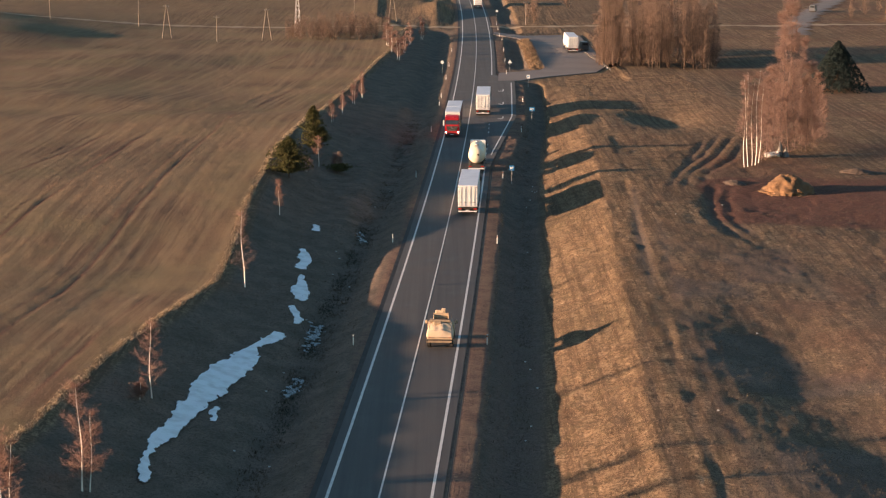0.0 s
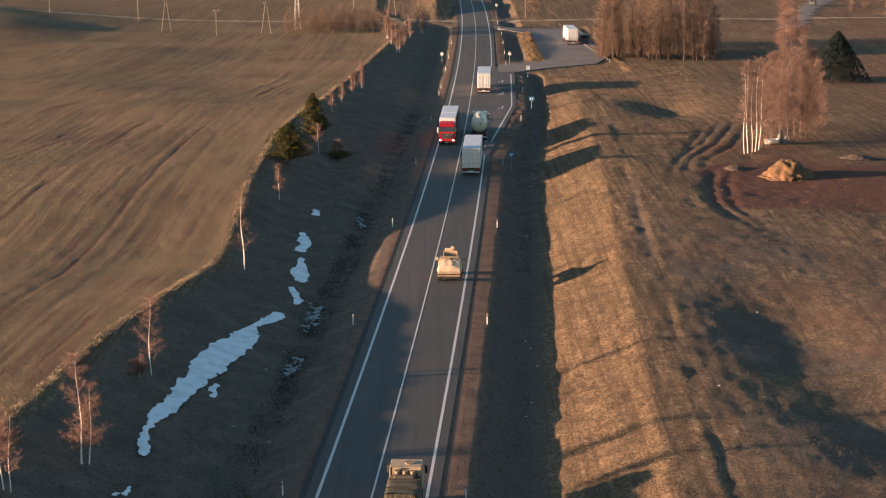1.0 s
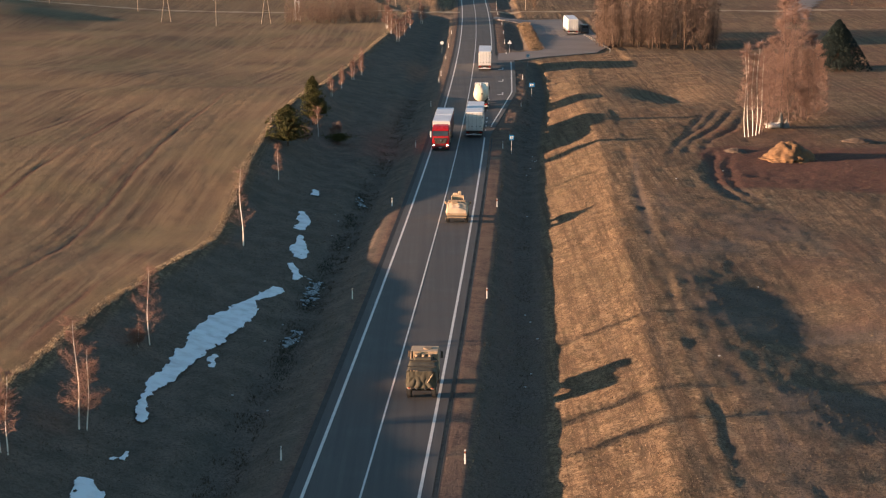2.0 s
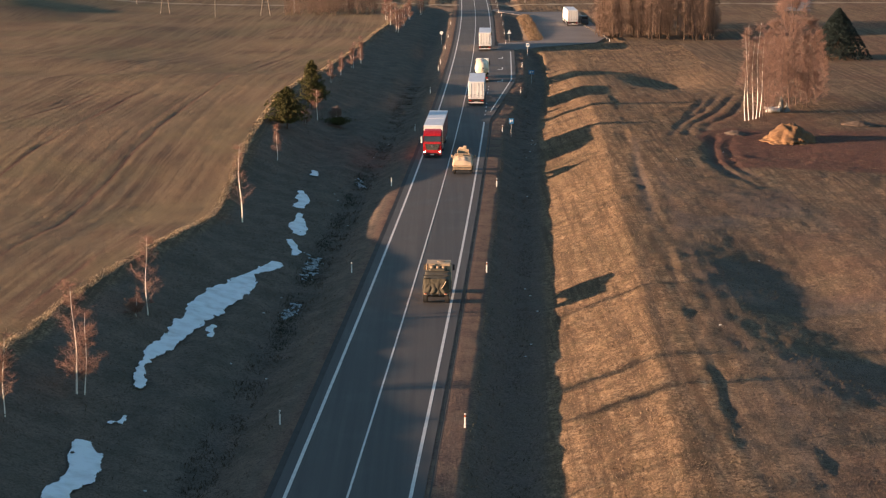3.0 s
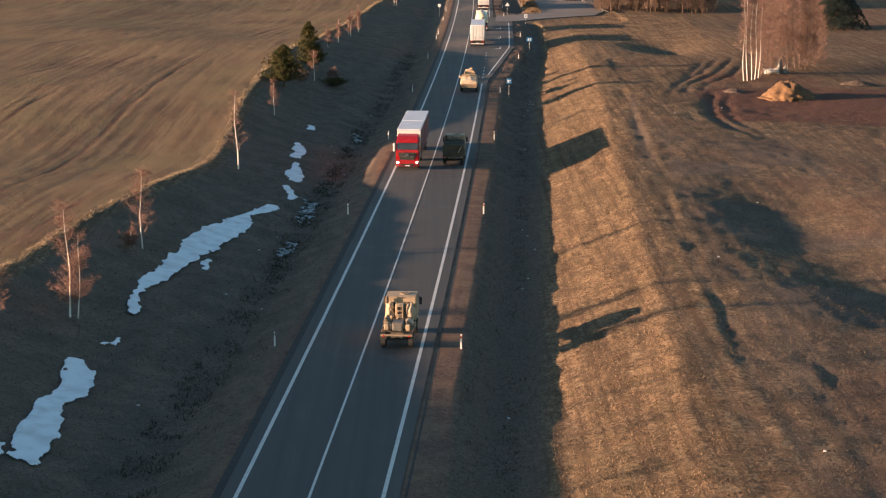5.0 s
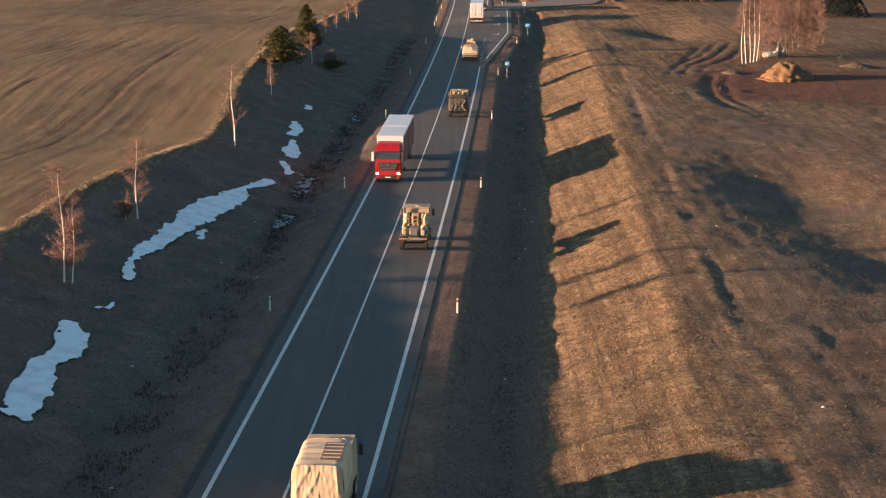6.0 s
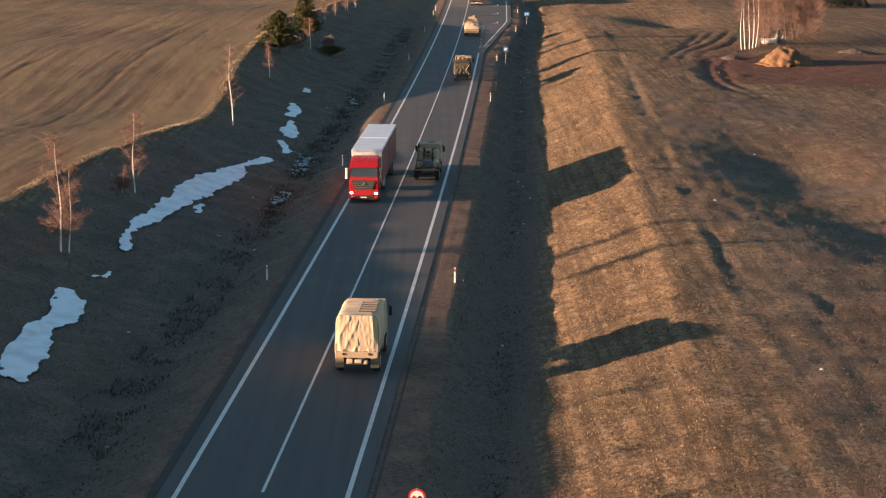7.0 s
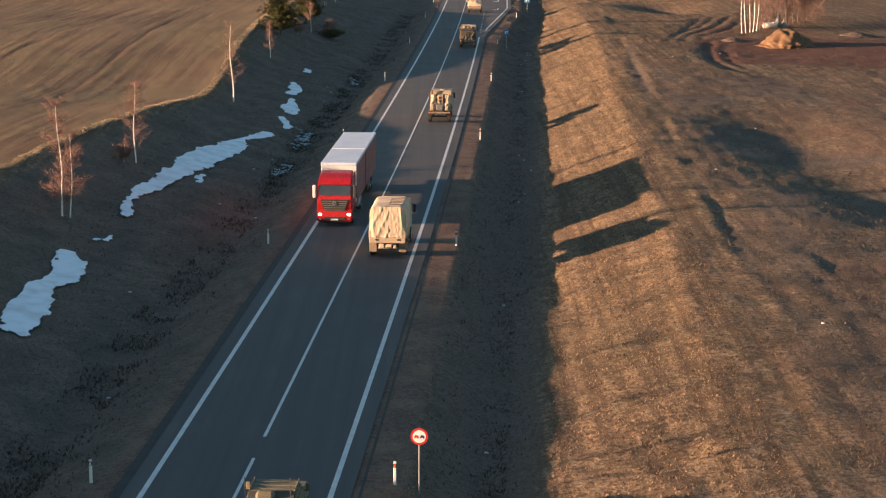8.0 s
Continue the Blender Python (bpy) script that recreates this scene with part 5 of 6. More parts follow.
def red_truck():
    """Front at y = 0 facing -y; the white-roofed curtain trailer behind."""
    t = new("truck")
    cab = part("cab", prism([(2.25, 0.95), (0.06, 0.95), (0.0, 1.55), (0.08, 2.12), (0.28, 2.98), (0.62, 3.22), (1.3, 3.42), (2.25, 3.52)], -1.24, 1.24, 0.09, 0.05), REDPAINT, t, "glossy red cab with a tall roof")
    part("windscreen", prism([(0.06, 2.16), (0.035, 2.16), (0.215, 2.94), (0.24, 2.94)], -1.10, 1.10, 0.0), GLASS, cab, "dark windscreen")
    part("sun_visor", prism([(0.02, 2.90), (0.26, 3.06), (0.34, 3.06), (0.26, 2.90)], -1.12, 1.12, 0.01), REDPAINT, cab)
    part("roof_spoiler", prism([(0.75, 3.26), (1.35, 3.48), (2.2, 3.60), (2.2, 3.48), (1.3, 3.38)], -1.05, 1.05, 0.02), REDPAINT, cab)
    part("dashboard", box((-0.95, 0.95, 0.10, 0.13, 2.2, 2.32), bevel=0.01), GREYBOX, cab)
    part("grille", prism([(-0.03, 1.02), (-0.05, 1.86), (0.08, 1.86), (0.08, 1.02)], -0.72, 0.72, 0.04, -0.38), BLACK, cab, "black tapered grille")
    for z, w in ((1.12, 0.70), (1.27, 0.75), (1.42, 0.80), (1.57, 0.85), (1.72, 0.90)):
        part("grille_slat", box((-w, w, -0.075, -0.045, z, z + 0.035), bevel=0.006), GREYBOX, cab)
    part("badge", rods(((0, -0.10, 1.62), (0, -0.07, 1.62), 0.17), n=20), CHROME, cab, "round bright badge")
    part("bumper", prism([(0.5, 0.32), (-0.06, 0.32), (-0.12, 0.6), (-0.06, 1.12), (0.5, 1.12)], -1.23, 1.23, 0.06), REDPAINT, cab)
    part("lower_grille", box((-0.72, 0.72, -0.14, -0.08, 0.44, 0.66), bevel=0.01), BLACK, cab)
    part("number_plate", box((-0.26, 0.26, -0.165, -0.145, 0.42, 0.53), bevel=0), WHITESIGN, cab, "plain plate")
    part("lower_lip", box((-1.1, 1.1, -0.10, 0.3, 0.24, 0.36), bevel=0.03), BLACK, cab)
    for s in (-1, 1):
        part("headlight", box((min(s * 0.88, s * 1.13), max(s * 0.88, s * 1.13), -0.125, -0.07, 0.74, 0.90), bevel=0.04), HEADLIGHT, cab, "lit headlight")
        part("headlamp_housing", prism([(-0.10, 0.70), (-0.09, 0.95), (0.0, 0.95), (0.0, 0.70)], min(s * 0.82, s * 1.19), max(s * 0.82, s * 1.19), 0.02), DARKSTEEL, cab, "dark lamp housing")
        part("fog_lamp", box((min(s * 0.9, s * 1.08), max(s * 0.9, s * 1.08), -0.135, -0.09, 0.45, 0.55), bevel=0.01), CHROME, cab)
        part("mirror", box((s * 1.42 - 0.11, s * 1.42 + 0.11, 0.05, 0.2, 1.95, 2.85), bevel=0.04), WHITEPLASTIC if s < 0 else BLACK, cab)
        part("mirror_arm", rods(((s * 1.15, 0.3, 2.75), (s * 1.42, 0.14, 2.8), 0.03), n=5), BLACK, cab)
        part("side_window", box((s * 1.205 - 0.02, s * 1.205 + 0.02, 0.55, 1.5, 2.0, 2.75), bevel=0.01), GLASS, cab)
        part("air_deflector", box((s * 1.16 - 0.04, s * 1.16 + 0.04, 2.25, 2.75, 1.0, 3.45), bevel=0.02), REDPAINT, t)
        part("wiper", rods(((s * 0.5, 0.03, 2.04), (s * 0.1, 0.1, 2.35), 0.012), n=4), BLACK, cab)
        for k, (y0, y1) in enumerate(((2.95, 9.5), (10.0, 18.5))):
            part("curtain", box((s * 1.255 - 0.02, s * 1.255 + 0.02, y0 + 0.05, y1, 1.2, 3.78), bevel=0.01), MAROON, t, "dull red side curtain")
            part("fuel_tank" if k == 0 else "side_guard", box((s * 1.1 - 0.1, s * 1.1 + 0.1, y0 + 2.0, y0 + 4.2, 0.5, 0.98), bevel=0.04), GALV if k == 0 else DARKSTEEL, t)
        for k in range(25):
            y = 3.1 + k * 0.6 + (0.5 if k > 10 else 0)
            part("curtain_strap", box((s * 1.279 - 0.005, s * 1.279 + 0.005, y, y + 0.05, 1.12, 3.7), bevel=0), GREYBOX, t)
        part("tail_lamp", box((min(s * 0.8, s * 1.15), max(s * 0.8, s * 1.15), 18.5, 18.6, 0.85, 1.0), bevel=0), REDLAMP, t)
    part("front_wall", box((-1.26, 1.26, 2.88, 2.98, 1.15, 3.96)), WHITEPAINT, t)
    part("roof", box((-1.275, 1.275, 2.85, 9.55, 3.80, 4.0), bevel=0.03), ROOFSHEET, t, "white roof sheet")
    part("roof", box((-1.275, 1.275, 9.9, 18.6, 3.80, 4.0), bevel=0.03), ROOFSHEET, t, "white roof sheet")
    part("box_core", box((-1.22, 1.22, 2.98, 9.5, 1.15, 3.80), (-1.22, 1.22, 9.95, 18.55, 1.15, 3.80)), MAROON, t)
    part("rear_door", box((-1.24, 1.24, 18.55, 18.61, 1.15, 3.8)), WHITEPAINT, t)
    part("frame", box((-0.55, 0.55, 0.6, 18.5, 0.7, 1.12)), DARKSTEEL, t)
    for y in (1.35, 6.6, 14.4, 15.7):
        axle(t, y)
    return tagged(t, "red truck with white-roofed cargo box coming towards us", "truck")


red = red_truck()
red.scale = (1.0, 1, 1)


def humvee(armed=True, TAN=TAN, CANVAS=CANVAS, DUSTY=DUSTY):
    t = new("military_car")
    body = part("body", prism([(0.1, 0.75), (4.5, 0.72), (4.62, 1.05), (4.55, 1.30), (3.1, 1.42), (2.75, 1.86), (1.55, 1.88), (0.05, 1.22)], -1.06, 1.06, 0.05, 0.06), TAN, t)
    part("roof_panel", box((-0.92, 0.92, 1.5, 2.8, 1.885, 1.93), bevel=0.02), GREYBOX if armed else TAN, t)
    if armed:
        part("hatch_ring", rods(((0, 2.15, 1.92), (0, 2.15, 2.02), 0.56), n=20), DARKSTEEL, t)
        part("hatch_hole", rods(((0, 2.15, 2.0), (0, 2.15, 2.03), 0.44), n=20), BLACK, t)
        part("gun_shield", box((-0.62, 0.62, 2.62, 2.68, 1.95, 2.42), (-0.64, -0.58, 2.25, 2.66, 1.95, 2.3), (0.58, 0.64, 2.25, 2.66, 1.95, 2.3)), TAN, t)
        part("gun_mount", box((-0.16, 0.22, 2.74, 3.0, 2.1, 2.6), (-0.5, 0.35, 2.76, 2.94, 2.3, 2.62), (0.02, 0.36, 2.7, 2.95, 2.55, 2.78), bevel=0.05), CANVAS, t, "canvas-covered gun mount")
        part("pedestal", rods(((0.05, 2.85, 1.95), (0.05, 2.85, 2.45), 0.07)), DARKSTEEL, t)
        # stowage lashed over the tail under a sagging cover
        bm = bmesh.new()
        bmesh.ops.create_grid(bm, x_segments=22, y_segments=16, size=1)
        for v in bm.verts:
            u, w = v.co.x, v.co.y
            sag = noise.noise(Vector((u * 2.1, w * 1.7, 3.3)))
            v.co = Vector((u * (1.10 - 0.05 * max(w, 0)), 0.62 + 0.78 * w + 0.05 * sag, 0.0))
            edge = max(abs(u), abs(w))
            v.co.z = (1.30 + 0.30 * (w + 1) * 0.85 + 0.16 * (1 - u * u) + 0.13 * sag) if edge < 0.97 else 1.02 + 0.16 * (w + 1)
        part("stowage_cover", bm, CANVAS, t, "bulging tan canvas over the tail", True)
        part("bedroll", rods(((-0.85, 1.42, 2.0), (0.8, 1.46, 1.98), 0.15), n=12), DUSTY, t)
    else:
        for y in (1.62, 2.02, 2.42):
            part("roof_bow", box((-0.95, 0.95, y, y + 0.08, 1.925, 1.965), bevel=0.015), DUSTY, t)
        for sx in (-0.93, 0.93):
            part("roof_rail", box((sx - 0.03, sx + 0.03, 1.5, 2.8, 1.92, 2.0), bevel=0.012), DUSTY, t)
        part("rear_opening", box((-0.78, 0.78, 1.44, 1.52, 1.35, 1.80), bevel=0.01), BLACK, t, "dark open back of the cab")
    part("windscreen", prism([(3.09, 1.44), (3.13, 1.44), (2.80, 1.84), (2.76, 1.84)], -0.88, 0.88, 0.0), GLASS, t)
    part("tailgate", box((-1.0, 1.0, -0.02, 0.06, 0.80, 1.2), bevel=0.02), TAN, t)
    part("rear_bumper", box((-0.98, 0.98, -0.14, 0.0, 0.55, 0.72)), DUSTY, t)
    part("hatch_lid", prism([(0.04, 1.24), (1.48, 1.89), (1.48, 1.94), (0.0, 1.28)], -0.94, 0.94, 0.02), CANVAS, t)
    part("gear_bag", box((-0.62, 0.15, 1.0, 1.45, 1.62, 2.02), bevel=0.12), DUSTY, t)
    for s in (-1, 1):
        part("tail_lamp", box((s * 0.82 - 0.07, s * 0.82 + 0.07, -0.05, -0.02, 0.95, 1.05), bevel=0.01), REDLAMP, t)
        part("mirror", box((s * 1.25 - 0.09, s * 1.25 + 0.09, 2.95, 3.02, 1.45, 1.75), bevel=0.02), TAN, t)
        part("mirror_arm", rods(((s * 1.02, 2.9, 1.45), (s * 1.25, 2.98, 1.5), 0.02), n=5), DARKSTEEL, t)
        part("fender", box((s * 0.98 - 0.1, s * 0.98 + 0.1, 0.3, 1.45, 1.02, 1.1), (s * 0.98 - 0.1, s * 0.98 + 0.1, 3.35, 4.5, 1.02, 1.1)), TAN, t)
        for y in (1.65, 2.35):
            part("door", box((s * 1.05 - 0.03, s * 1.05 + 0.03, y - 0.02, y + 0.62, 0.85, 1.65), bevel=0.02), TAN, t)
    for s in (-1, 1):
        part("aerial", rods(((s * 0.9, 0.5, 1.3), (s * 0.92, 0.4, 2.8), 0.014), n=4), DARKSTEEL, t)
    axle(t, 0.85, 0.46, 1.84, 0.32, TAN)
    axle(t, 4.0, 0.46, 1.84, 0.32, TAN)
    return tagged(t, "sand-coloured military patrol car driving away" if armed else "olive drab military patrol car without a shield", "military car")


def army_truck(name, load, label, length=6.2):
    """A cab-over army lorry; load: tarp, bare or canvas."""
    t = new(name)
    c0 = length - 2.1
    part("chassis", box((-0.45, 0.45, 0.25, length - 0.3, 0.85, 1.1)), DUSTY, t)
    cab = part("cab", prism([(c0, 1.15), (length - 0.05, 1.15), (length, 1.9), (length - 0.22, 2.78), (c0, 2.82)], -1.2, 1.2, 0.06, 0.04), TAN, t)
    part("cab_roof", box((-1.13, 1.13, c0 + 0.05, length - 0.3, 2.825, 2.88), bevel=0.02), TAN, cab)
    part("roof_hatch", rods(((0.25, c0 + 1.0, 2.88), (0.25, c0 + 1.0, 2.94), 0.38), n=16), DUSTY, cab)
    part("windscreen", prism([(length + 0.005, 1.95), (length + 0.02, 1.95), (length - 0.19, 2.68), (length - 0.205, 2.68)], -1.02, 1.02, 0.0), GLASS, cab)
    part("front_bumper", box((-1.2, 1.2, length - 0.15, length + 0.12, 0.6, 0.95)), TAN, t)
    for s in (-1, 1):
        part("mirror", box((s * 1.38 - 0.1, s * 1.38 + 0.1, length - 0.35, length - 0.27, 1.9, 2.45), bevel=0.02), DARKSTEEL, cab)
        part("mirror_arm", rods(((s * 1.15, length - 0.35, 2.5), (s * 1.38, length - 0.31, 2.45), 0.02), n=5), DARKSTEEL, cab)
        part("rear_window", box((s * 0.55 - 0.3, s * 0.55 + 0.3, c0 - 0.012, c0 - 0.002, 2.05, 2.5), bevel=0), GLASS, cab)
        part("tail_lamp", box((s * 0.95 - 0.07, s * 0.95 + 0.07, -0.06, -0.01, 0.98, 1.1), bevel=0.01), REDLAMP, t)
        flap = (0.34, DUSTY) if load == "canvas" else (0.75, BLACK)
        part("mudflap", box((s * 0.98 - 0.24, s * 0.98 + 0.24, 0.24, 0.27, flap[0], 1.1), bevel=0.004), flap[1], t)
        part("fuel_tank", box((s * 0.95 - 0.22, s * 0.95 + 0.22, 3.0, 4.1, 0.65, 1.1), bevel=0.06), DUSTY, t)
        part("fender", box((s * 1.0 - 0.2, s * 1.0 + 0.2, length - 1.75, length - 0.35, 1.15, 1.2), bevel=0.02), TAN, t)
    part("rear_crossbar", box((-1.18, 1.18, 0.1, 0.22, 0.98, 1.12)), TAN if load == "canvas" else DUSTY, t)
    part("tow_hook", rods(((-0.35, -0.1, 0.95), (-0.35, 0.2, 0.95), 0.06), ((0.35, -0.1, 0.95), (0.35, 0.2, 0.95), 0.06), n=7), CHROME, t)
    part("air_stack", rods(((-1.0, c0 - 0.22, 1.1), (-1.0, c0 - 0.22, 2.95), 0.09), n=10), DARKSTEEL, t)
    axle(t, 1.05, 0.58, 2.04, 0.38, TAN)
    if length > 6.8:
        axle(t, 2.7, 0.58, 2.04, 0.38, TAN)
    axle(t, length - 1.05, 0.58, 2.04, 0.38, TAN)
    if load == "bare":
        part("flatbed", box((-1.15, 1.15, 0.9, c0 - 0.75, 1.1, 1.2)), DUSTY, t)
        part("spare_wheel", rods(((0.5, c0 - 0.34, 2.05), (0.5, c0 - 0.16, 2.05), 0.46), n=20), DUSTY, t)
        part("stowage_box", box((-0.35, 0.28, c0 - 0.7, c0 - 0.15, 1.15, 2.5), bevel=0.05), TAN, t)
        part("generator", box((-0.36, 0.42, 0.7, 1.7, 1.2, 1.82), (-0.28, 0.34, 0.66, 0.72, 1.3, 1.7), bevel=0.07), GREYBOX, t, "grey covered equipment")
        part("fifth_wheel", rods(((0, 2.6, 1.2), (0, 2.6, 1.32), 0.5), n=18), DARKSTEEL, t)
        part("ladder", box((-0.30, -0.25, c0 - 0.8, c0 - 0.75, 1.2, 2.62), (0.17, 0.22, c0 - 0.8, c0 - 0.75, 1.2, 2.62), *[(-0.28, 0.2, c0 - 0.8, c0 - 0.76, z, z + 0.05) for z in (1.45, 1.75, 2.05, 2.35)], bevel=0.008), TAN, t)
        part("dark_panel", box((-0.2, 0.12, c0 - 0.74, c0 - 0.70, 1.72, 1.96), (-0.2, 0.12, c0 - 0.74, c0 - 0.70, 2.08, 2.34), bevel=0.01), DARKSTEEL, t, "dark vent panels")
        for bx, by, bz, rx, rz, m in ((0.78, c0 - 0.5, 1.85, 0.32, 0.7, CANVAS), (-0.78, c0 - 0.5, 1.62, 0.36, 0.45, TAN), (-0.78, c0 - 0.4, 2.2, 0.28, 0.34, TAN), (0.55, 1.05, 1.42, 0.42, 0.26, DUSTY), (-0.62, 1.15, 1.45, 0.36, 0.28, TAN), (0.82, 2.2, 1.45, 0.3, 0.3, CANVAS), (-0.85, 2.3, 1.5, 0.28, 0.36, DUSTY)):
            bm = bmesh.new()
            bmesh.ops.create_icosphere(bm, subdivisions=3, radius=1)
            for v in bm.verts:
                k = 1 + 0.7 * noise.noise(v.co * 2.1 + Vector((bx * 3, by, bz)))
                v.co = Vector((bx + v.co.x * rx * k, by + v.co.y * 0.24 * k, bz + v.co.z * rz * k))
            part("stowed_bundle", bm, m, t, "lumpy lashed bundle", True)
        part("hose", rods(((0.35, 0.6, 1.25), (0.42, c0 - 0.7, 1.6), 0.05), ((-0.5, 0.55, 1.22), (-0.1, c0 - 0.75, 1.5), 0.045), n=7), BLACK, t)
        part("side_rail", box((-1.16, -1.12, 0.5, c0 - 0.5, 1.2, 1.32), (1.12, 1.16, 0.5, c0 - 0.5, 1.2, 1.32), bevel=0.01), DUSTY, t)
        part("jerry_can", box((0.62, 0.95, 0.7, 0.95, 1.2, 1.68), bevel=0.05), TAN, t)
        part("jerry_can", box((-1.0, -0.66, 0.8, 1.05, 1.2, 1.7), bevel=0.05), TAN, t)
        part("headboard", box((-1.15, 1.15, c0 - 0.12, c0 - 0.06, 1.2, 2.15), bevel=0.02), TAN, t)
        return tagged(t, label, "military truck")
    bed = part("cargo_bed", box((-1.2, 1.2, 0.0, c0 - 0.3, 1.12, 1.25)), TAN, t)
    for s in (-1, 1):
        part("side_board", box((s * 1.2 - 0.03, s * 1.2 + 0.03, 0.05, c0 - 0.3, 1.25, 1.75), bevel=0.01), TAN if load == "canvas" else OLIVE, bed)
    gate = TAN if load == "canvas" else OLIVE
    part("tailgate", box((-1.2, 1.2, -0.03, 0.04, 1.2, 1.75), bevel=0.015), gate, bed)
    if load == "canvas":
        part("rear_beam", box((-1.18, 1.18, -0.14, -0.02, 0.98, 1.32), bevel=0.02), TAN, bed)
        for s in (-1, 1):
            part("round_lamp", rods(((s * 0.72, -0.18, 1.2), (s * 0.72, -0.13, 1.2), 0.07), n=12), DARKSTEEL, bed)
        part("tow_gear", box((-0.55, -0.2, -0.2, 0.1, 0.66, 0.92), (-0.1, 0.3, -0.22, 0.1, 0.7, 0.9), (0.38, 0.6, -0.18, 0.1, 0.64, 0.86), (-0.62, 0.62, 0.0, 0.1, 0.58, 0.66), bevel=0.05), CANVAS, bed)
    else:
        for s in (-0.55, 0.0, 0.55):
            part("air_filter", rods(((s, c0 - 0.2, 2.35), (s, c0 - 0.2, 2.72), 0.2), n=14), DUSTY, bed)
        part("tarp_strap", rods(((0.55, -0.16, 1.5), (0.98, -0.1, 2.2), 0.035), n=6), CANVAS, bed, "pale strap")
    for x in () if load == "canvas" else (-0.9, -0.3, 0.3, 0.9):
        part("tailgate_rib", box((x - 0.04, x + 0.04, -0.06, -0.03, 1.22, 1.72), bevel=0.008), gate, bed)
    # draped cover over the hoops
    n, k = 33, 49
    top = 3.32 if load == "canvas" else 2.4
    inset = 0.10 if load == "canvas" else 0.02
    y1 = c0 - 0.32
    verts, faces = [], []
    for i in range(n):
        f = i / (n - 1)
        for j in range(k):
            g = j / (k - 1)
            a = math.pi * g
            cx, cz = -math.cos(a), math.sin(a)
            e = 0.22
            x = math.copysign(abs(cx) ** e, cx) * (1.22 - inset * max(cz, 0))
            z = 1.5 + (top - 1.5) * max(cz, 0) ** e
            y = 0.02 + f * (y1 - 0.02)
            sag = 0.045 * math.sin(f * math.pi * 5) ** 2 * (cz > 0.4)
            fold = noise.noise(Vector((x * 1.6, y * 1.3, z * 1.9 + len(label)))) * (0.05 if load == "canvas" else 0.07)
            verts.append((x * (1 + fold * 0.25), y, z - sag * (1 if load == "canvas" else 1.5) + fold * (z > 1.7)))
    for i in range(n - 1):
        for j in range(k - 1):
            faces.append((i * k + j, i * k + j + 1, (i + 1) * k + j + 1, (i + 1) * k + j))
    cloth = CANVAS if load == "canvas" else OLIVE
    cover = soup("canvas_cover" if load == "canvas" else "tarpaulin", verts, faces, cloth, t, True)
    for face_y, s in ((0.02, 1), (y1, -1)):
        ev, ef = [], []
        rows, cols = 24, 81
        for i in range(rows):
            for j in range(cols):
                u, v = -1 + 2 * j / (cols - 1), i / (rows - 1)
                arch = math.sqrt(max(0.0, 1 - abs(u) ** 9.09))
                w = 1.22 - inset * arch * v
                zt = 1.5 + (top - 1.5) * arch ** 0.22
                z0 = 1.38 if load == "canvas" or s < 0 else 1.08
                z = z0 + (zt - z0) * v
                if load == "canvas" and s > 0:
                    z -= 0.07 * abs(math.sin(u * 7)) * (1 - v)
                    p = (u + 0.9 * (1 - v)) * 1.9 if u < 0.1 else (u - 0.35 * (1 - v)) * 2.3
                    fold = 1 - abs(((p + 0.12 * noise.noise(Vector((u * 2, v * 3, 1)))) % 1.0) - 0.5) * 2
                    crease = (0.055 if u < 0.1 or u > 0.75 else 0.02) * fold ** 2 * (1 - 0.6 * v) + 0.03 * noise.noise(Vector((u * 6, v * 5, 2.0)))
                else:
                    crease = 0.045 * math.sin(u * 6 + 4.5 * v * (1 if u > 0 else -1)) * (1.1 - v) + 0.10 * noise.noise(Vector((u * 2.4, v * 2.2, 5.0 + len(label))))
                ev.append((u * w, face_y - s * ((0.07 if load == "canvas" else 0.09) + abs(crease)) * (0.2 + 0.8 * min(1, (1 - abs(u)) * 5)), z))
        for i in range(rows - 1):
            for j in range(cols - 1):
                ef.append((i * cols + j, i * cols + j + 1, (i + 1) * cols + j + 1, (i + 1) * cols + j))
        soup("rear_flap" if s > 0 else "front_flap", ev, ef, cloth, cover, True)
    if load == "canvas":
        part("roof_patch", box((0.05, 0.98, 0.7, 3.2, top - 0.005, top + 0.02), bevel=0.008), DARKCANVAS, cover, "dark patch on the canvas roof")
        for y in (1.0, 1.5, 2.0, 2.5, 2.95):
            part("roof_rib", box((0.12, 0.96, y, y + 0.09, top + 0.012, top + 0.04), bevel=0.01), CANVAS, cover)
    else:
        for y in (1.2, 2.9):
            part("strap", box((-1.23, 1.23, y, y + 0.06, top - 0.02, top + 0.05), bevel=0.008), BLACK, cover)
        part("load_bundle", box((-0.8, 0.75, c0 - 1.0, c0 - 0.42, top - 0.25, top + 0.18), bevel=0.12), OLIVE, cover)
    for s in (-1, 1):
        part("lamp_bracket", box((s * 0.95 - 0.14, s * 0.95 + 0.14, -0.04, 0.06, 0.92, 1.14), bevel=0.02), TAN, t)
    return tagged(t, label, "military truck")


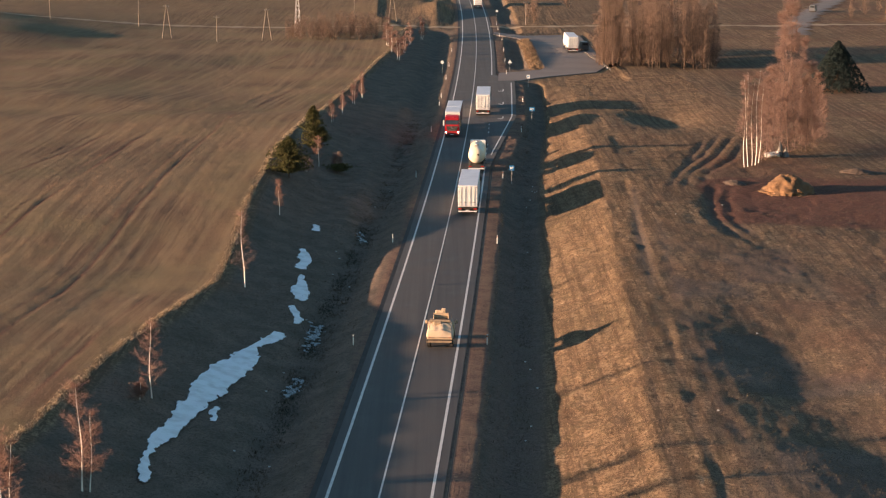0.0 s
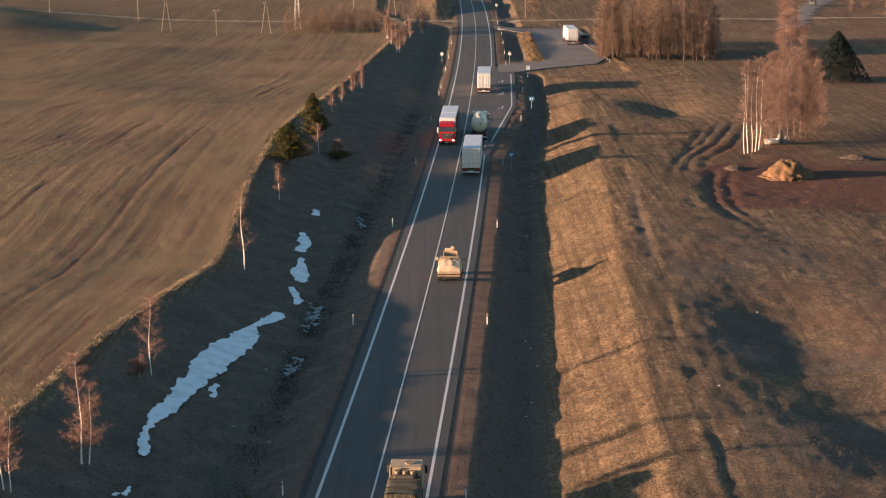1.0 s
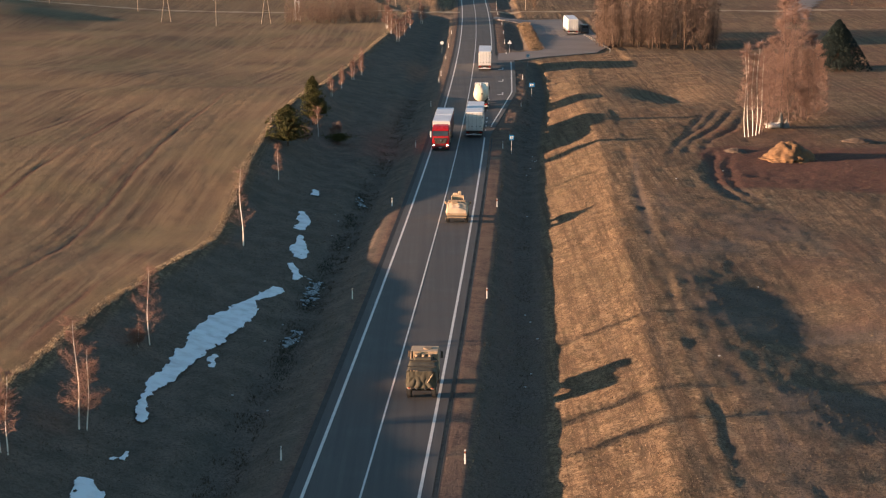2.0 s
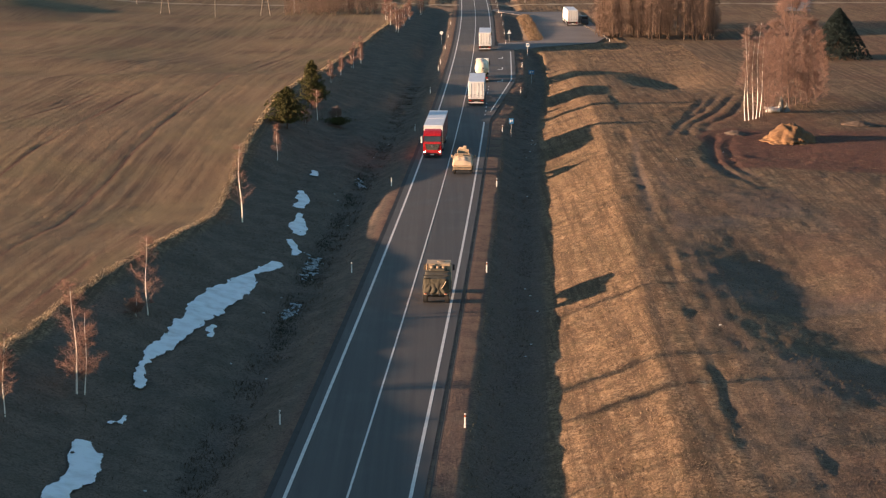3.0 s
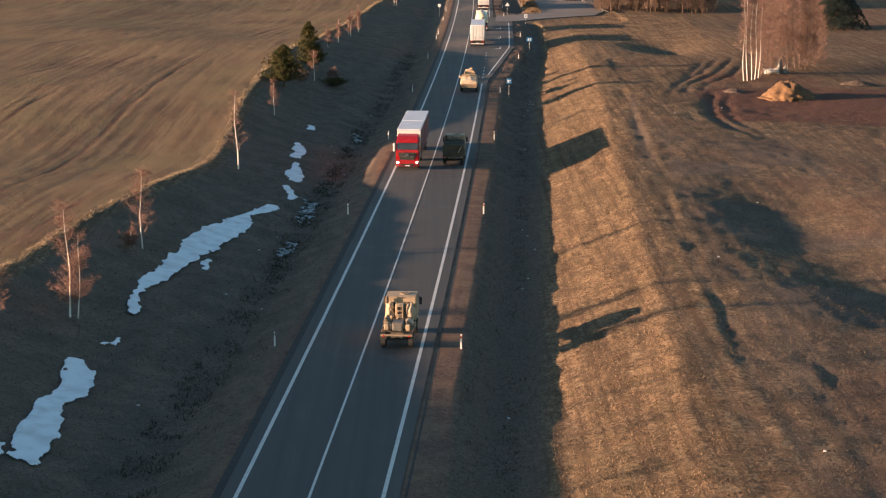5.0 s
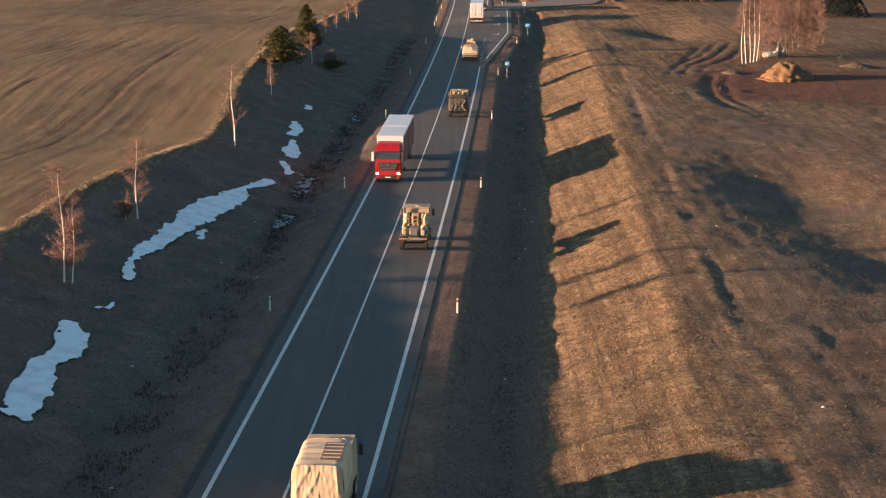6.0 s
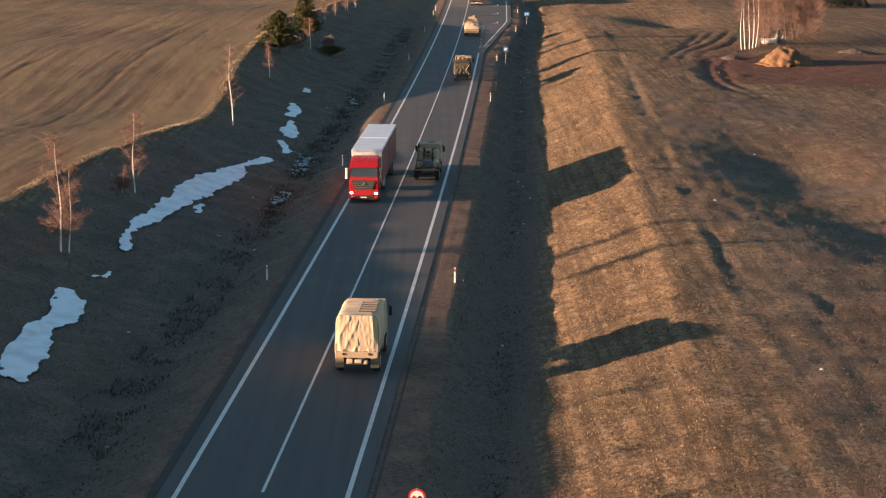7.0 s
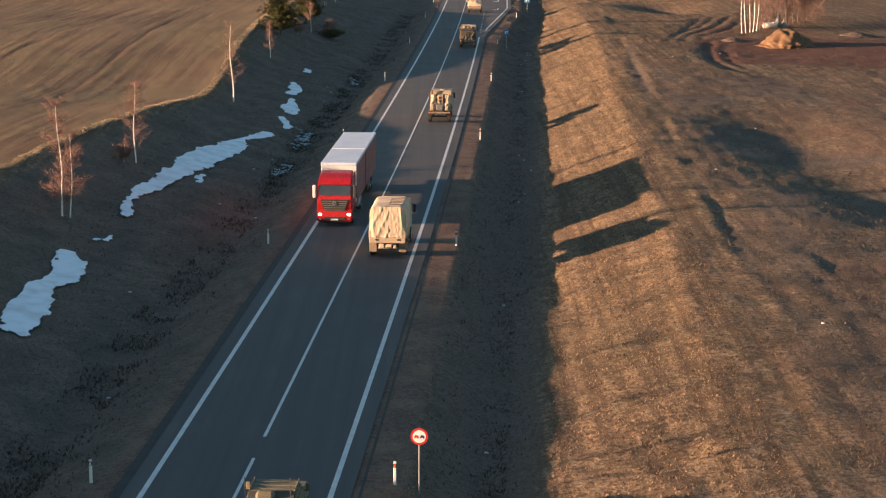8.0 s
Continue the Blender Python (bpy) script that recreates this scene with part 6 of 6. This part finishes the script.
patrol = humvee()
patrol.scale = (1.15, 1.06, 1.16)
tarp_truck = army_truck("military_truck", "tarp", "sand-coloured army truck with an olive tarpaulin load", 6.1)
tarp_truck.scale = (0.93, 1, 0.97)
bare_truck = army_truck("military_truck", "bare", "sand-coloured army truck with bare bed and equipment", 6.1)
bare_truck.scale = (0.9, 1, 0.95)
canvas_truck = army_truck("military_truck", "canvas", "army truck with a sand-coloured canvas cover", 6.2)
canvas_truck.scale = (0.97, 1, 1)
last_car = humvee(False, OLIVEDRAB, OLIVE, OLIVEDRAB)
last_car.scale = (0.9, 1, 1)
van = new("van")
van.matrix_basis = pose(35.3, 455, 0.075, 0, 0, 4)
part("body", prism([(0, 0.4), (5.2, 0.4), (5.3, 1.1), (4.5, 1.35), (3.9, 2.1), (0.05, 2.2)], -0.98, 0.98, 0.07, 0.06), GREYBLUE, van)
part("windscreen", prism([(4.53, 1.38), (4.56, 1.38), (3.96, 2.05), (3.93, 2.05)], -0.85, 0.85, 0), GLASS, van)
part("rear_window", box((-0.7, 0.7, -0.02, 0.03, 1.4, 1.95), bevel=0), GLASS, van)
for y in (1.0, 4.2):
    axle(van, y, 0.36, 1.7, 0.22)
tagged(van, "dark grey van parked beside the truck", "van")
barrier = new("guard_rail")
part("rail", box((-0.04, 0.04, -20, 20, 0.5, 0.75)), DARKSTEEL, barrier)
for k in range(11):
    part("post", box((-0.05, 0.05, -20 + k * 4 - 0.05, -20 + k * 4 + 0.05, -0.2, 0.72), bevel=0.01), GALV, barrier)
barrier.matrix_basis = on_ground(36.0, 428, 4)
tagged(barrier, "low steel guard rail at the lot's edge", "guard rail")
car = copy_thing(van, pose(100.5, 640, 0, 0, 0, -17))
car.matrix_basis = on_ground(118, 585, -17) @ pose(0, 0, 0.2)
tagged(car, "dark van on the far side road", "van")


# ---- what moves ----
def drive(ob, rear, speed, offset, drift=0.0):
    """Along the road at a steady speed, from its tail's place at the start."""
    rows = []
    for i in range(17):
        t = i / 2
        y = rear + speed * t
        rows.append((t, pose(road_x(y) + offset + drift * t, y, 0.04, 0, 0, road_turn(y))))
    walk(ob, rows)
    for w in ob.children:
        if w.name.startswith("wheel"):
            x, y, r = w.matrix_basis.translation
            walk(w, [(f / FPS, pose(x, y, r, -math.degrees(speed * f / FPS / r))) for f in range(8 * FPS + 1)])


def motions():
    drive(red, 298.3, -23.0, -2.34)
    drive(semi, 224.9, 20.3, 2.35, -0.08)
    drive(tanker, 260.5, 20.0, 2.6, -0.06)
    drive(semi_far, 326.2, 18.7, 2.45)
    drive(semi_lead, 606.0, 20.0, 2.0)
    drive(patrol, 155.8, 19.85, 2.1)
    drive(tarp_truck, 80.9, 21.0, 2.45)
    drive(bare_truck, 4.8, 20.45, 2.15)
    drive(canvas_truck, -48.9, 19.05, 2.2)
    drive(last_car, 51.0 - 8 * 19.2, 19.2, 2.2)


motions()
